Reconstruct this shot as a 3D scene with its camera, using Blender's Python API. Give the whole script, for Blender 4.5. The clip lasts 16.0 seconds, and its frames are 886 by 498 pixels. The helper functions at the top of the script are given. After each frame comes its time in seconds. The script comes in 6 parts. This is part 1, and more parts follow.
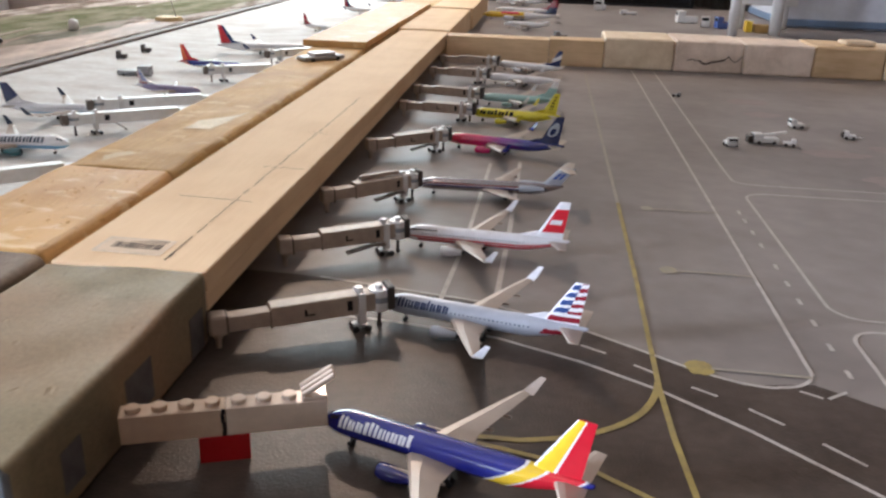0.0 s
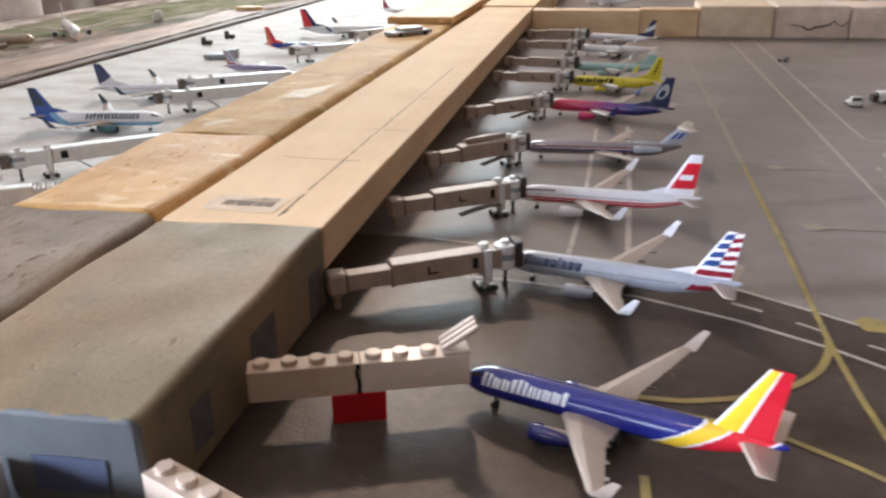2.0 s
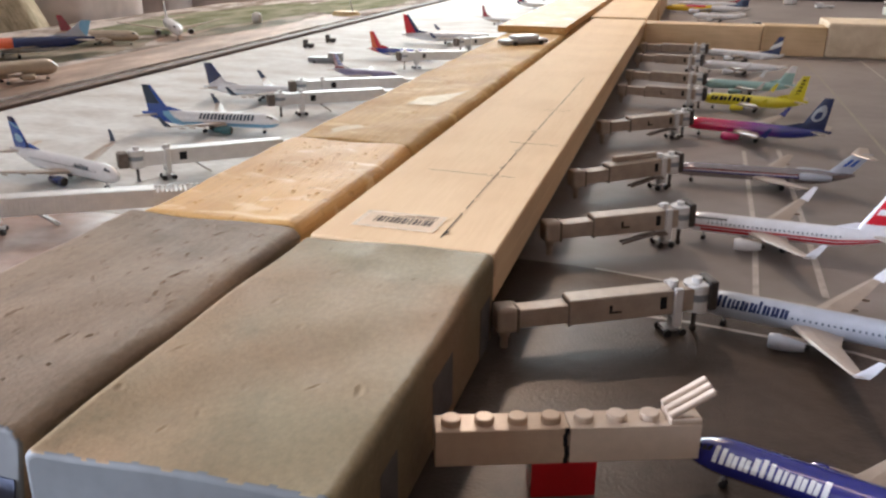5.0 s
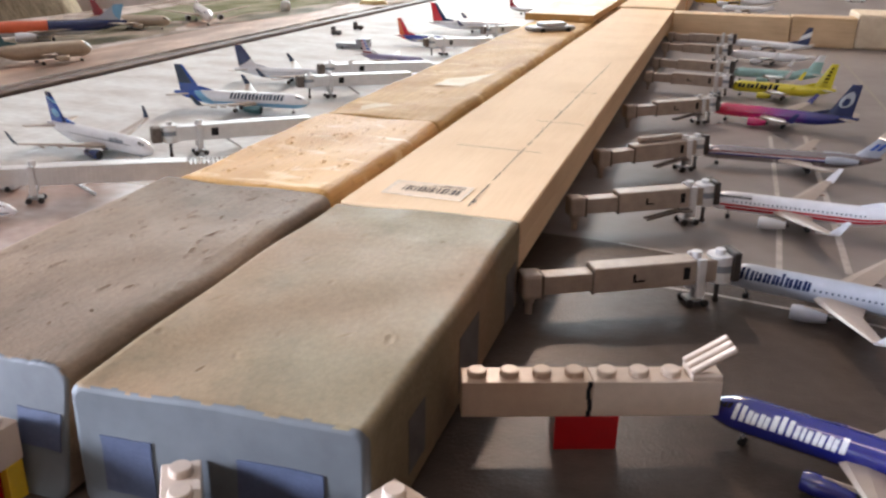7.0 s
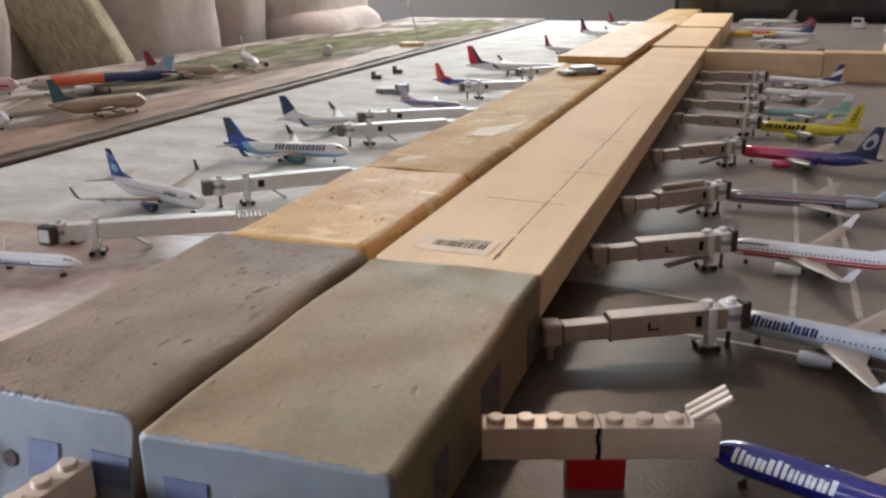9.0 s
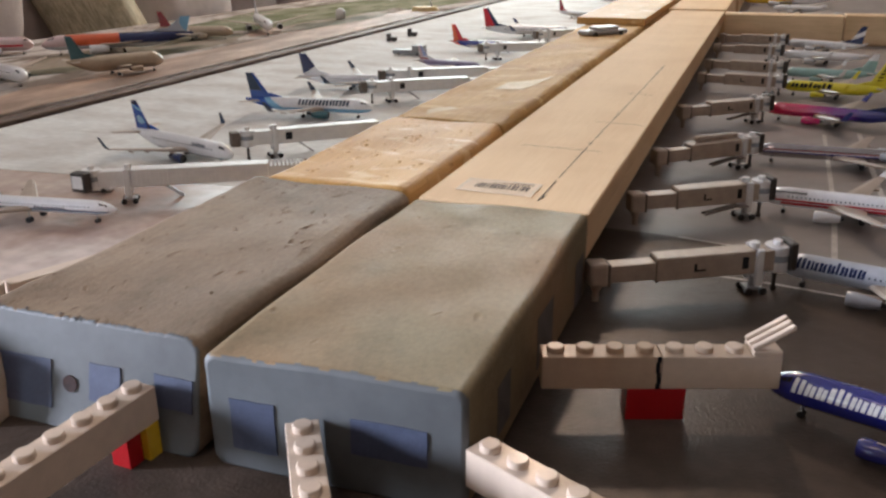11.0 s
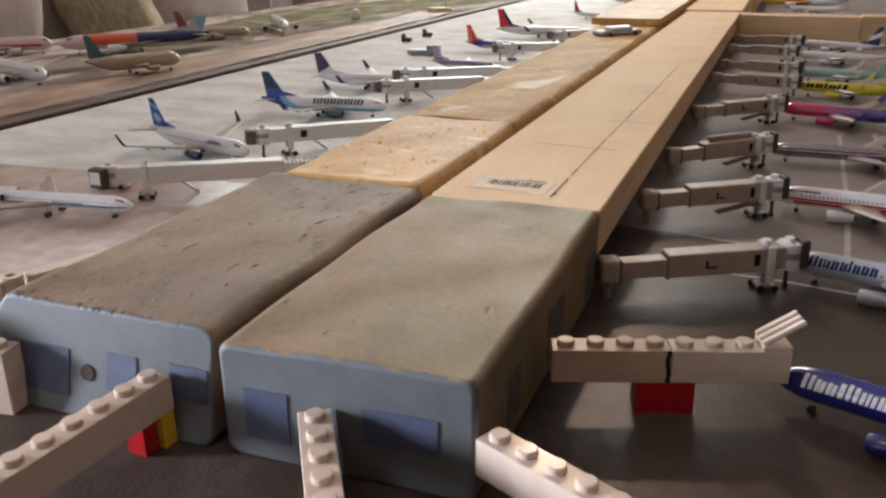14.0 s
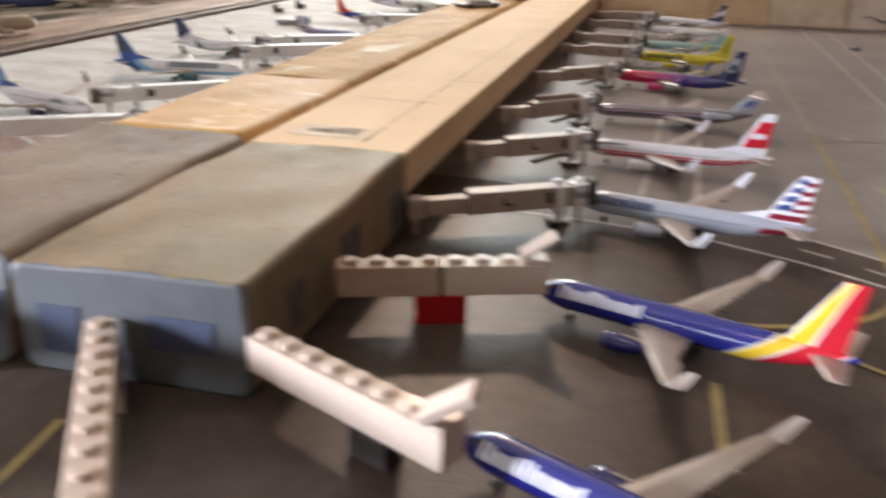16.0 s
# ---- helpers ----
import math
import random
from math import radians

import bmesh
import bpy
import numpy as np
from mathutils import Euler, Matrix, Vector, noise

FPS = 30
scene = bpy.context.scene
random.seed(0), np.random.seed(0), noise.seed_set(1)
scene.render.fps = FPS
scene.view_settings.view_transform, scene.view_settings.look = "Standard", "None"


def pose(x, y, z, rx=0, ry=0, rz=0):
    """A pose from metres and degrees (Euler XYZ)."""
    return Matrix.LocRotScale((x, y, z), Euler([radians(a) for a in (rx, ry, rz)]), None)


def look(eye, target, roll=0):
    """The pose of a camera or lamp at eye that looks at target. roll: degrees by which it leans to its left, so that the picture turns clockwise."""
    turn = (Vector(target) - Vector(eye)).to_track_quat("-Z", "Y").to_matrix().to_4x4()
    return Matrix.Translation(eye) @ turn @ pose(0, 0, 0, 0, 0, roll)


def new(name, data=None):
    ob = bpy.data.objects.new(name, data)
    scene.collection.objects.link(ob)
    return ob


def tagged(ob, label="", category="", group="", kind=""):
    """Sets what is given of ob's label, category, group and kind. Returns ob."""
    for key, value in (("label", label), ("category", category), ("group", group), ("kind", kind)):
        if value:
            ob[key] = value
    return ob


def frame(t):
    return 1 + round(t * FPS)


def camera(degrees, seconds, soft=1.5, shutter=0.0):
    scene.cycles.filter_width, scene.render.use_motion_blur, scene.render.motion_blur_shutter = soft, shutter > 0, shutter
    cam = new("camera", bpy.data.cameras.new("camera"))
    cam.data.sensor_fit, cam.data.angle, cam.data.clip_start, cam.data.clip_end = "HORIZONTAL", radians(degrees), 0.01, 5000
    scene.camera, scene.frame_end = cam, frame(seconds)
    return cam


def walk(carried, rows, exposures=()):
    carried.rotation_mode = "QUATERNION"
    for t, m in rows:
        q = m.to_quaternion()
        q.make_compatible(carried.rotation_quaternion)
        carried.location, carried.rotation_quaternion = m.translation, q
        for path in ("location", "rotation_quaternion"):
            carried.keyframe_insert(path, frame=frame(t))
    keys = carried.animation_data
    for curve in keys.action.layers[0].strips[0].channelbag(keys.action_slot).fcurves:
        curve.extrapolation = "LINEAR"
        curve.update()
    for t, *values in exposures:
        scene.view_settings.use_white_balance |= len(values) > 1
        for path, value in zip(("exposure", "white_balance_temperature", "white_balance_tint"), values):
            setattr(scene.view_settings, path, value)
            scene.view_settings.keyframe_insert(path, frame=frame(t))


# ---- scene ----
cam = camera(55.26, 16.0, soft=2.5, shutter=0.5)
PATH = [
    (0, (0.1301, -0.1705, 0.1621), (0.1104, 0.0156, 0.0913), 1.89),
    (0.5, (0.1382, -0.1509, 0.1485), (0.1165, 0.0349, 0.0776), 1.25),
    (1, (0.1399, -0.1503, 0.1481), (0.1193, 0.0374, 0.0823), 0.83),
    (1.5, (0.1199, -0.1594, 0.1451), (0.0898, 0.0263, 0.0772), 0.18),
    (2, (0.1044, -0.1540, 0.1360), (0.0685, 0.0292, 0.0642), -0.82),
    (2.5, (0.0862, -0.1375, 0.1314), (0.0377, 0.0434, 0.0614), -3.71),
    (3, (0.0820, -0.1438, 0.1268), (0.0275, 0.0359, 0.0582), -3.30),
    (3.5, (0.0774, -0.1412, 0.1314), (0.0253, 0.0392, 0.0627), -0.86),
    (4, (0.0551, -0.1219, 0.1265), (0.0051, 0.0583, 0.0555), 0.27),
    (6.5, (0.0604, -0.1297, 0.1298), (0.0082, 0.0517, 0.0637), 0.97),
    (7, (0.0579, -0.1326, 0.1210), (0.0025, 0.0462, 0.0505), 0.89),
    (7.5, (0.0564, -0.1376, 0.1305), (-0.0036, 0.0410, 0.0633), -0.72),
    (8, (0.0641, -0.1408, 0.1348), (0.0015, 0.0380, 0.0705), -0.94),
    (10.5, (0.0708, -0.1595, 0.1378), (0.0028, 0.0174, 0.0740), -0.42),
    (11, (0.0556, -0.1574, 0.1248), (-0.0101, 0.0182, 0.0552), -0.48),
    (11.5, (0.0552, -0.1601, 0.1245), (-0.0133, 0.0141, 0.0540), -0.57),
    (12, (0.0558, -0.1602, 0.1232), (-0.0134, 0.0137, 0.0528), -0.39),
    (12.5, (0.0560, -0.1604, 0.1242), (-0.0131, 0.0139, 0.0545), -0.51),
    (13, (0.0566, -0.1617, 0.1270), (-0.0130, 0.0128, 0.0583), -0.68),
    (13.5, (0.0539, -0.1615, 0.1212), (-0.0154, 0.0129, 0.0521), -0.37),
    (14, (0.0572, -0.1600, 0.1236), (-0.0116, 0.0145, 0.0544), -0.50),
    (14.5, (0.0595, -0.1582, 0.1240), (-0.0085, 0.0169, 0.0552), -0.76),
    (15, (0.0605, -0.1578, 0.1246), (-0.0079, 0.0170, 0.0555), -0.59),
    (15.5, (0.0598, -0.1687, 0.1200), (-0.0061, 0.0062, 0.0489), 0.57),
    (16, (0.0973, -0.1758, 0.1167), (0.0511, 0.0046, 0.0436), 1.27),
]
EXPOSURES = [(0, -0.2, 5700, 16), (0.5, -0.06, 5700, 16), (2.5, -0.06, 5730, 17), (4, -0.08, 5950, 18), (6.5, -0.2, 5750, 16), (7, 0.06, 5750, 18), (7.5, -0.02, 5650, 15), (8, -0.2, 5700, 16), (10.5, -0.50, 5900, 16), (11.5, -0.42, 6050, 18), (12.5, -0.58, 6100, 18), (15, -0.50, 6100, 18), (15.5, -0.46, 6050, 18), (16, -0.08, 6100, 18)]
walk(cam, [(t, look(eye, aim, roll)) for t, eye, aim, roll in PATH], EXPOSURES)

# ---- world and light ----
world = bpy.data.worlds.new("sky")
scene.world = world
world.use_nodes = True
wn = world.node_tree.nodes
sky = wn.new("ShaderNodeTexSky")
sky.sky_type, sky.sun_disc, sky.sun_elevation, sky.sun_rotation = "NISHITA", False, radians(35), radians(-20)
world.node_tree.links.new(sky.outputs[0], wn["Background"].inputs[0])
wn["Background"].inputs[1].default_value = 0.1
scene.view_settings.exposure = 0.0


def area_lamp(name, m, w, h, watts, colour):
    data = bpy.data.lights.new(name, "AREA")
    data.shape, data.size, data.size_y, data.energy, data.color = "RECTANGLE", w, h, watts, colour
    ob = new(name, data)
    ob.matrix_world = m
    return ob


# room: x -2.2 .. 2.6, y -2.2 .. 2.45, floor -0.75, ceiling 1.75; the table top is z = 0
FAR, NEAR, WEST, EAST, FLOOR, CEIL = 2.45, -2.2, -2.2, 2.6, -0.75, 1.75
# openings: x0, x1, z0, z1 in the far wall; y0, y1, z0, z1 in the west wall
WIN_FAR = (-2.10, -0.15, 0.08, 1.25)
WIN_HIGH = (-0.68, -0.44, 1.42, 1.66)
WIN_WEST = (-1.30, -0.50, 0.0, 0.85)
WIN_NEAR = (-1.60, -0.90, 0.10, 0.70)     # in the wall behind the camera
area_lamp("far_window_daylight", look((-1.125, FAR + 0.02, 0.66), (-1.125, 0, 0.5)), 1.9, 1.12, 25.0, (0.90, 0.99, 0.95))
area_lamp("high_window_daylight", look((-0.56, FAR + 0.02, 1.54), (0.05, 0.1, 0.0)), 0.10, 0.10, 32.0, (1.0, 0.72, 0.47))
area_lamp("west_window_daylight", look((WEST - 0.02, -0.9, 0.42), (0, -0.1, 0.0)), 0.30, 0.50, 152.0, (0.92, 0.95, 1.0))
area_lamp("near_window_daylight", look((-1.25, NEAR - 0.02, 0.40), (0.0, 0.0, 0.02)), 0.60, 0.50, 4.5, (0.80, 0.93, 1.0))
# unseen overhead lamp, added as warm fill on brick and block tops
area_lamp("warm_fill_light", look((-0.25, -0.60, CEIL - 0.10), (-0.15, -0.4, 0.0)), 0.26, 0.26, 1.8, (1.0, 0.66, 0.40))

# ---- materials ----


def mat(name, colour, rough=0.5, metal=0.0, var=0.12, scale=60.0, bump=0.0, bump_scale=None, stretch=(1, 1, 1), second=None, coat=0.0, spec=0.5, contrast=(0.35, 0.65)):
    """Principled surface with two scales of noise in its colour, and a fine relief."""
    m = bpy.data.materials.new(name)
    m.use_nodes = True
    t = m.node_tree
    n, l = t.nodes, t.links
    p = n["Principled BSDF"]
    p.inputs["Roughness"].default_value, p.inputs["Metallic"].default_value = rough, metal
    p.inputs["Coat Weight"].default_value, p.inputs["Coat Roughness"].default_value = coat, 0.08
    p.inputs["Specular IOR Level"].default_value = spec
    co = n.new("ShaderNodeTexCoord")
    mp = n.new("ShaderNodeMapping")
    mp.inputs["Scale"].default_value = stretch
    l.new(co.outputs["Object"], mp.inputs[0])
    n1, n2 = n.new("ShaderNodeTexNoise"), n.new("ShaderNodeTexNoise")
    n1.inputs["Scale"].default_value, n1.inputs["Detail"].default_value = scale, 5
    n2.inputs["Scale"].default_value, n2.inputs["Detail"].default_value = scale * 7.3, 4
    l.new(mp.outputs[0], n1.inputs["Vector"])
    l.new(mp.outputs[0], n2.inputs["Vector"])
    a = n.new("ShaderNodeMapRange")
    a.inputs[1].default_value, a.inputs[2].default_value = contrast
    l.new(n1.outputs[0], a.inputs[0])
    mix = n.new("ShaderNodeMix")
    mix.data_type = "RGBA"
    c2 = second or tuple(c * (1 - 2 * var) for c in colour)
    mix.inputs[6].default_value, mix.inputs[7].default_value = (*colour, 1), (*c2, 1)
    l.new(a.outputs[0], mix.inputs[0])
    fine = n.new("ShaderNodeMix")
    fine.data_type, fine.blend_type = "RGBA", "MULTIPLY"
    fine.inputs[0].default_value = min(1.0, var * 2)
    l.new(mix.outputs[2], fine.inputs[6])
    grey = n.new("ShaderNodeMapRange")
    grey.inputs[1].default_value, grey.inputs[2].default_value, grey.inputs[3].default_value, grey.inputs[4].default_value = 0.3, 0.7, 0.55, 1.15
    l.new(n2.outputs[0], grey.inputs[0])
    l.new(grey.outputs[0], fine.inputs[7])
    l.new(fine.outputs[2], p.inputs["Base Color"])
    if bump:
        b = n.new("ShaderNodeBump")
        b.inputs["Strength"].default_value, b.inputs["Distance"].default_value = bump, 0.001
        n3 = n.new("ShaderNodeTexNoise")
        n3.inputs["Scale"].default_value, n3.inputs["Detail"].default_value = bump_scale or scale * 5, 6
        l.new(mp.outputs[0], n3.inputs["Vector"])
        l.new(n3.outputs[0], b.inputs["Height"])
        l.new(b.outputs[0], p.inputs["Normal"])
    return m


def wood(name, light, dark, along="y", rough=0.55, ring=55.0, grain=0.35, bump=0.25, pits=0.0, random_tone=0.0, rings=0.55, blotch=0.35, lumps=0.45, wave=0.0, chips=None, pit_size=420, spec=0.16):
    """Sawn timber: long grain lines along one axis, soft growth rings, optional dark pits."""
    m = bpy.data.materials.new(name)
    m.use_nodes = True
    t = m.node_tree
    n, l = t.nodes, t.links
    p = n["Principled BSDF"]
    p.inputs["Roughness"].default_value = rough
    p.inputs["Specular IOR Level"].default_value = spec
    co, mp = n.new("ShaderNodeTexCoord"), n.new("ShaderNodeMapping")
    info = n.new("ShaderNodeObjectInfo")
    off = n.new("ShaderNodeVectorMath")
    off.operation = "ADD"
    sc = n.new("ShaderNodeMath")
    sc.operation = "MULTIPLY"
    sc.inputs[1].default_value = 7.0
    l.new(info.outputs["Random"], sc.inputs[0])
    l.new(co.outputs["Object"], off.inputs[0])
    l.new(sc.outputs[0], off.inputs[1])
    mp.inputs["Scale"].default_value = (1, 0.06, 1) if along == "y" else ((0.06, 1, 1) if along == "x" else (1, 1, 1))
    l.new(off.outputs[0], mp.inputs[0])
    big, lines = n.new("ShaderNodeTexNoise"), n.new("ShaderNodeTexNoise")
    big.inputs["Scale"].default_value, big.inputs["Detail"].default_value, big.inputs["Distortion"].default_value = ring, 4, 0.6
    lines.inputs["Scale"].default_value, lines.inputs["Detail"].default_value = ring * 14, 5
    blot = n.new("ShaderNodeTexNoise")
    blot.inputs["Scale"].default_value, blot.inputs["Detail"].default_value = 22, 4
    l.new(off.outputs[0], blot.inputs["Vector"])
    for x in (big, lines):
        l.new(mp.outputs[0], x.inputs["Vector"])
    r1, r2 = n.new("ShaderNodeMapRange"), n.new("ShaderNodeMapRange")
    r1.inputs[1].default_value, r1.inputs[2].default_value = 0.35, 0.7
    r2.inputs[1].default_value, r2.inputs[2].default_value = 0.4, 0.75
    l.new(big.outputs[0], r1.inputs[0])
    l.new(lines.outputs[0], r2.inputs[0])
    add = n.new("ShaderNodeMath")
    add.operation = "MULTIPLY_ADD"
    add.inputs[1].default_value = grain
    l.new(r2.outputs[0], add.inputs[0])
    half = n.new("ShaderNodeMath")
    half.operation = "MULTIPLY"
    half.inputs[1].default_value = rings
    l.new(r1.outputs[0], half.inputs[0])
    l.new(half.outputs[0], add.inputs[2])
    add2 = n.new("ShaderNodeMath")
    add2.operation = "MULTIPLY_ADD"
    add2.inputs[1].default_value, add2.use_clamp = blotch, True
    rb = n.new("ShaderNodeMapRange")
    rb.inputs[1].default_value, rb.inputs[2].default_value, rb.inputs[3].default_value, rb.inputs[4].default_value = 0.35, 0.7, -0.3, 0.7
    l.new(blot.outputs[0], rb.inputs[0])
    l.new(rb.outputs[0], add2.inputs[0])
    l.new(add.outputs[0], add2.inputs[2])
    mix = n.new("ShaderNodeMix")
    mix.data_type = "RGBA"
    mix.inputs[6].default_value, mix.inputs[7].default_value = (*light, 1), (*dark, 1)
    l.new(add2.outputs[0], mix.inputs[0])
    last = mix
    if wave:
        wv, wr, wm = n.new("ShaderNodeTexWave"), n.new("ShaderNodeMapRange"), n.new("ShaderNodeMix")
        wv.bands_direction = "X"
        wv.inputs["Scale"].default_value, wv.inputs["Distortion"].default_value = 70, 11
        wv.inputs["Detail"].default_value, wv.inputs["Detail Scale"].default_value = 3, 0.35
        mp3 = n.new("ShaderNodeMapping")
        mp3.inputs["Scale"].default_value = (1, 0.16, 1.3)
        l.new(off.outputs[0], mp3.inputs[0])
        l.new(mp3.outputs[0], wv.inputs["Vector"])
        wr.inputs[1].default_value, wr.inputs[2].default_value, wr.inputs[4].default_value = 0.45, 0.95, wave
        l.new(wv.outputs["Fac"], wr.inputs[0])
        wm.data_type = "RGBA"
        wm.inputs[7].default_value = (*(c * 0.7 for c in dark), 1)
        l.new(wr.outputs[0], wm.inputs[0])
        l.new(last.outputs[2], wm.inputs[6])
        last = wm
    if chips:
        cn, cr, cm, mp4 = n.new("ShaderNodeTexNoise"), n.new("ShaderNodeMapRange"), n.new("ShaderNodeMix"), n.new("ShaderNodeMapping")
        mp4.inputs["Scale"].default_value = (0.5, 1, 1)
        l.new(off.outputs[0], mp4.inputs[0])
        l.new(mp4.outputs[0], cn.inputs["Vector"])
        cn.inputs["Scale"].default_value, cn.inputs["Detail"].default_value, cn.inputs["Distortion"].default_value = 85, 6, 0.5
        cr.inputs[1].default_value, cr.inputs[2].default_value = 0.565, 0.66
        cr.inputs[4].default_value = 0.75
        l.new(cn.outputs[0], cr.inputs[0])
        cm.data_type = "RGBA"
        cm.inputs[7].default_value = (*chips, 1)
        l.new(cr.outputs[0], cm.inputs[0])
        l.new(last.outputs[2], cm.inputs[6])
        last = cm
    rough_sum = n.new("ShaderNodeMath")
    rough_sum.operation = "MULTIPLY_ADD"
    rough_sum.inputs[1].default_value = lumps
    lump = n.new("ShaderNodeTexNoise")
    lump.inputs["Scale"].default_value, lump.inputs["Detail"].default_value = 120, 4
    l.new(off.outputs[0], lump.inputs["Vector"])
    area, ar, al = n.new("ShaderNodeTexNoise"), n.new("ShaderNodeMapRange"), n.new("ShaderNodeMath")
    area.inputs["Scale"].default_value, area.inputs["Detail"].default_value = 38, 3
    l.new(off.outputs[0], area.inputs["Vector"])
    ar.inputs[1].default_value, ar.inputs[2].default_value, ar.inputs[3].default_value = 0.42, 0.62, 0.15
    l.new(area.outputs[0], ar.inputs[0])
    al.operation = "MULTIPLY"
    l.new(lump.outputs[0], al.inputs[0])
    l.new(ar.outputs[0], al.inputs[1])
    l.new(al.outputs[0], rough_sum.inputs[0])
    l.new(lines.outputs[0], rough_sum.inputs[2])
    height = rough_sum
    if pits:
        v = n.new("ShaderNodeTexNoise")
        mp2 = n.new("ShaderNodeMapping")
        mp2.inputs["Scale"].default_value = (1, 0.45, 1)
        l.new(off.outputs[0], mp2.inputs[0])
        v.inputs["Scale"].default_value, v.inputs["Detail"].default_value = pit_size, 3
        l.new(mp2.outputs[0], v.inputs["Vector"])
        rv = n.new("ShaderNodeMapRange")
        rv.inputs[1].default_value, rv.inputs[2].default_value = 0.62, 0.78
        rv.inputs[4].default_value = pits
        l.new(v.outputs[0], rv.inputs[0])
        pm = n.new("ShaderNodeMix")
        pm.data_type = "RGBA"
        pm.inputs[7].default_value = (*(c * 0.45 for c in dark), 1)
        l.new(rv.outputs[0], pm.inputs[0])
        dent = n.new("ShaderNodeMath")
        dent.operation = "MULTIPLY_ADD"
        dent.inputs[1].default_value = -2.4
        l.new(rv.outputs[0], dent.inputs[0])
        l.new(height.outputs[0], dent.inputs[2])
        height = dent
        l.new(last.outputs[2], pm.inputs[6])
        last = pm
    if random_tone:
        rng = n.new("ShaderNodeMapRange")
        rng.inputs[3].default_value, rng.inputs[4].default_value = 1 - random_tone, 1 + random_tone
        l.new(info.outputs["Random"], rng.inputs[0])
        tone = n.new("ShaderNodeMix")
        tone.data_type, tone.blend_type = "RGBA", "MULTIPLY"
        tone.inputs[0].default_value = 1
        l.new(last.outputs[2], tone.inputs[6])
        l.new(rng.outputs[0], tone.inputs[7])
        last = tone
    l.new(last.outputs[2], p.inputs["Base Color"])
    b = n.new("ShaderNodeBump")
    b.inputs["Strength"].default_value, b.inputs["Distance"].default_value = bump, 0.0008
    l.new(height.outputs[0], b.inputs["Height"])
    l.new(b.outputs[0], p.inputs["Normal"])
    return m


def painted_timber(name, warm, cool, dirt, rough=0.5, spec=0.3, grain=0.0, relief=0.35, patchy=14.0):
    """Old paint on timber: large warm and cool clouds, rubbed dirty areas, fine grit, optional long grain."""
    m = bpy.data.materials.new(name)
    m.use_nodes = True
    n, l = m.node_tree.nodes, m.node_tree.links
    p = n["Principled BSDF"]
    p.inputs["Specular IOR Level"].default_value = spec
    co = n.new("ShaderNodeTexCoord")

    def cloud(scale, detail, lo, hi, stretch=(1, 1, 1), rough_in=0.5, a=0.0, b=1.0):
        mp, t, r = n.new("ShaderNodeMapping"), n.new("ShaderNodeTexNoise"), n.new("ShaderNodeMapRange")
        mp.inputs["Scale"].default_value = stretch
        l.new(co.outputs["Object"], mp.inputs[0])
        l.new(mp.outputs[0], t.inputs["Vector"])
        t.inputs["Scale"].default_value, t.inputs["Detail"].default_value, t.inputs["Roughness"].default_value = scale, detail, rough_in
        r.inputs[1].default_value, r.inputs[2].default_value, r.inputs[3].default_value, r.inputs[4].default_value = lo, hi, a, b
        l.new(t.outputs[0], r.inputs[0])
        return r.outputs[0]

    def blend(fac, a, b, mode="MIX", amount=None):
        x = n.new("ShaderNodeMix")
        x.data_type, x.blend_type = "RGBA", mode
        if amount is None:
            l.new(fac, x.inputs[0])
        else:
            x.inputs[0].default_value = amount
        for k, v in ((6, a), (7, b)):
            if isinstance(v, tuple):
                x.inputs[k].default_value = (*v, 1)
            else:
                l.new(v, x.inputs[k])
        return x.outputs[2]

    rubbed = cloud(48, 6, 0.50, 0.68, (1, 0.7, 1), 0.62)
    grit = cloud(620, 5, 0.35, 0.70, (1, 0.6, 1), 0.6, 0.74, 1.10)
    col = blend(cloud(patchy, 3, 0.40, 0.62), warm, cool)
    soft = n.new("ShaderNodeMath")
    soft.operation = "MULTIPLY"
    soft.inputs[1].default_value = 0.55
    l.new(rubbed, soft.inputs[0])
    col = blend(soft.outputs[0], col, dirt)
    col = blend(None, col, grit, "MULTIPLY", 0.5)
    height = cloud(900, 5, 0.3, 0.7)
    worn = n.new("ShaderNodeMath")
    worn.operation = "MULTIPLY_ADD"
    l.new(cloud(260, 4, 0.35, 0.68), worn.inputs[0])
    l.new(rubbed, worn.inputs[1])
    l.new(height, worn.inputs[2])
    height = worn.outputs[0]
    if grain:
        lines = cloud(520, 5, 0.38, 0.66, (1, 0.05, 1))
        col = blend(None, col, blend(lines, (1.06, 1.06, 1.06), (0.78, 0.76, 0.74)), "MULTIPLY", grain)
        g = n.new("ShaderNodeMath")
        g.operation = "MULTIPLY_ADD"
        g.inputs[1].default_value = -1.4 * grain
        l.new(lines, g.inputs[0])
        l.new(height, g.inputs[2])
        height = g.outputs[0]
    l.new(col, p.inputs["Base Color"])
    l.new(cloud(70, 4, 0.3, 0.7, a=rough - 0.08, b=rough + 0.10), p.inputs["Roughness"])
    b = n.new("ShaderNodeBump")
    b.inputs["Strength"].default_value, b.inputs["Distance"].default_value = relief, 0.0006
    l.new(height, b.inputs["Height"])
    l.new(b.outputs[0], p.inputs["Normal"])
    return m


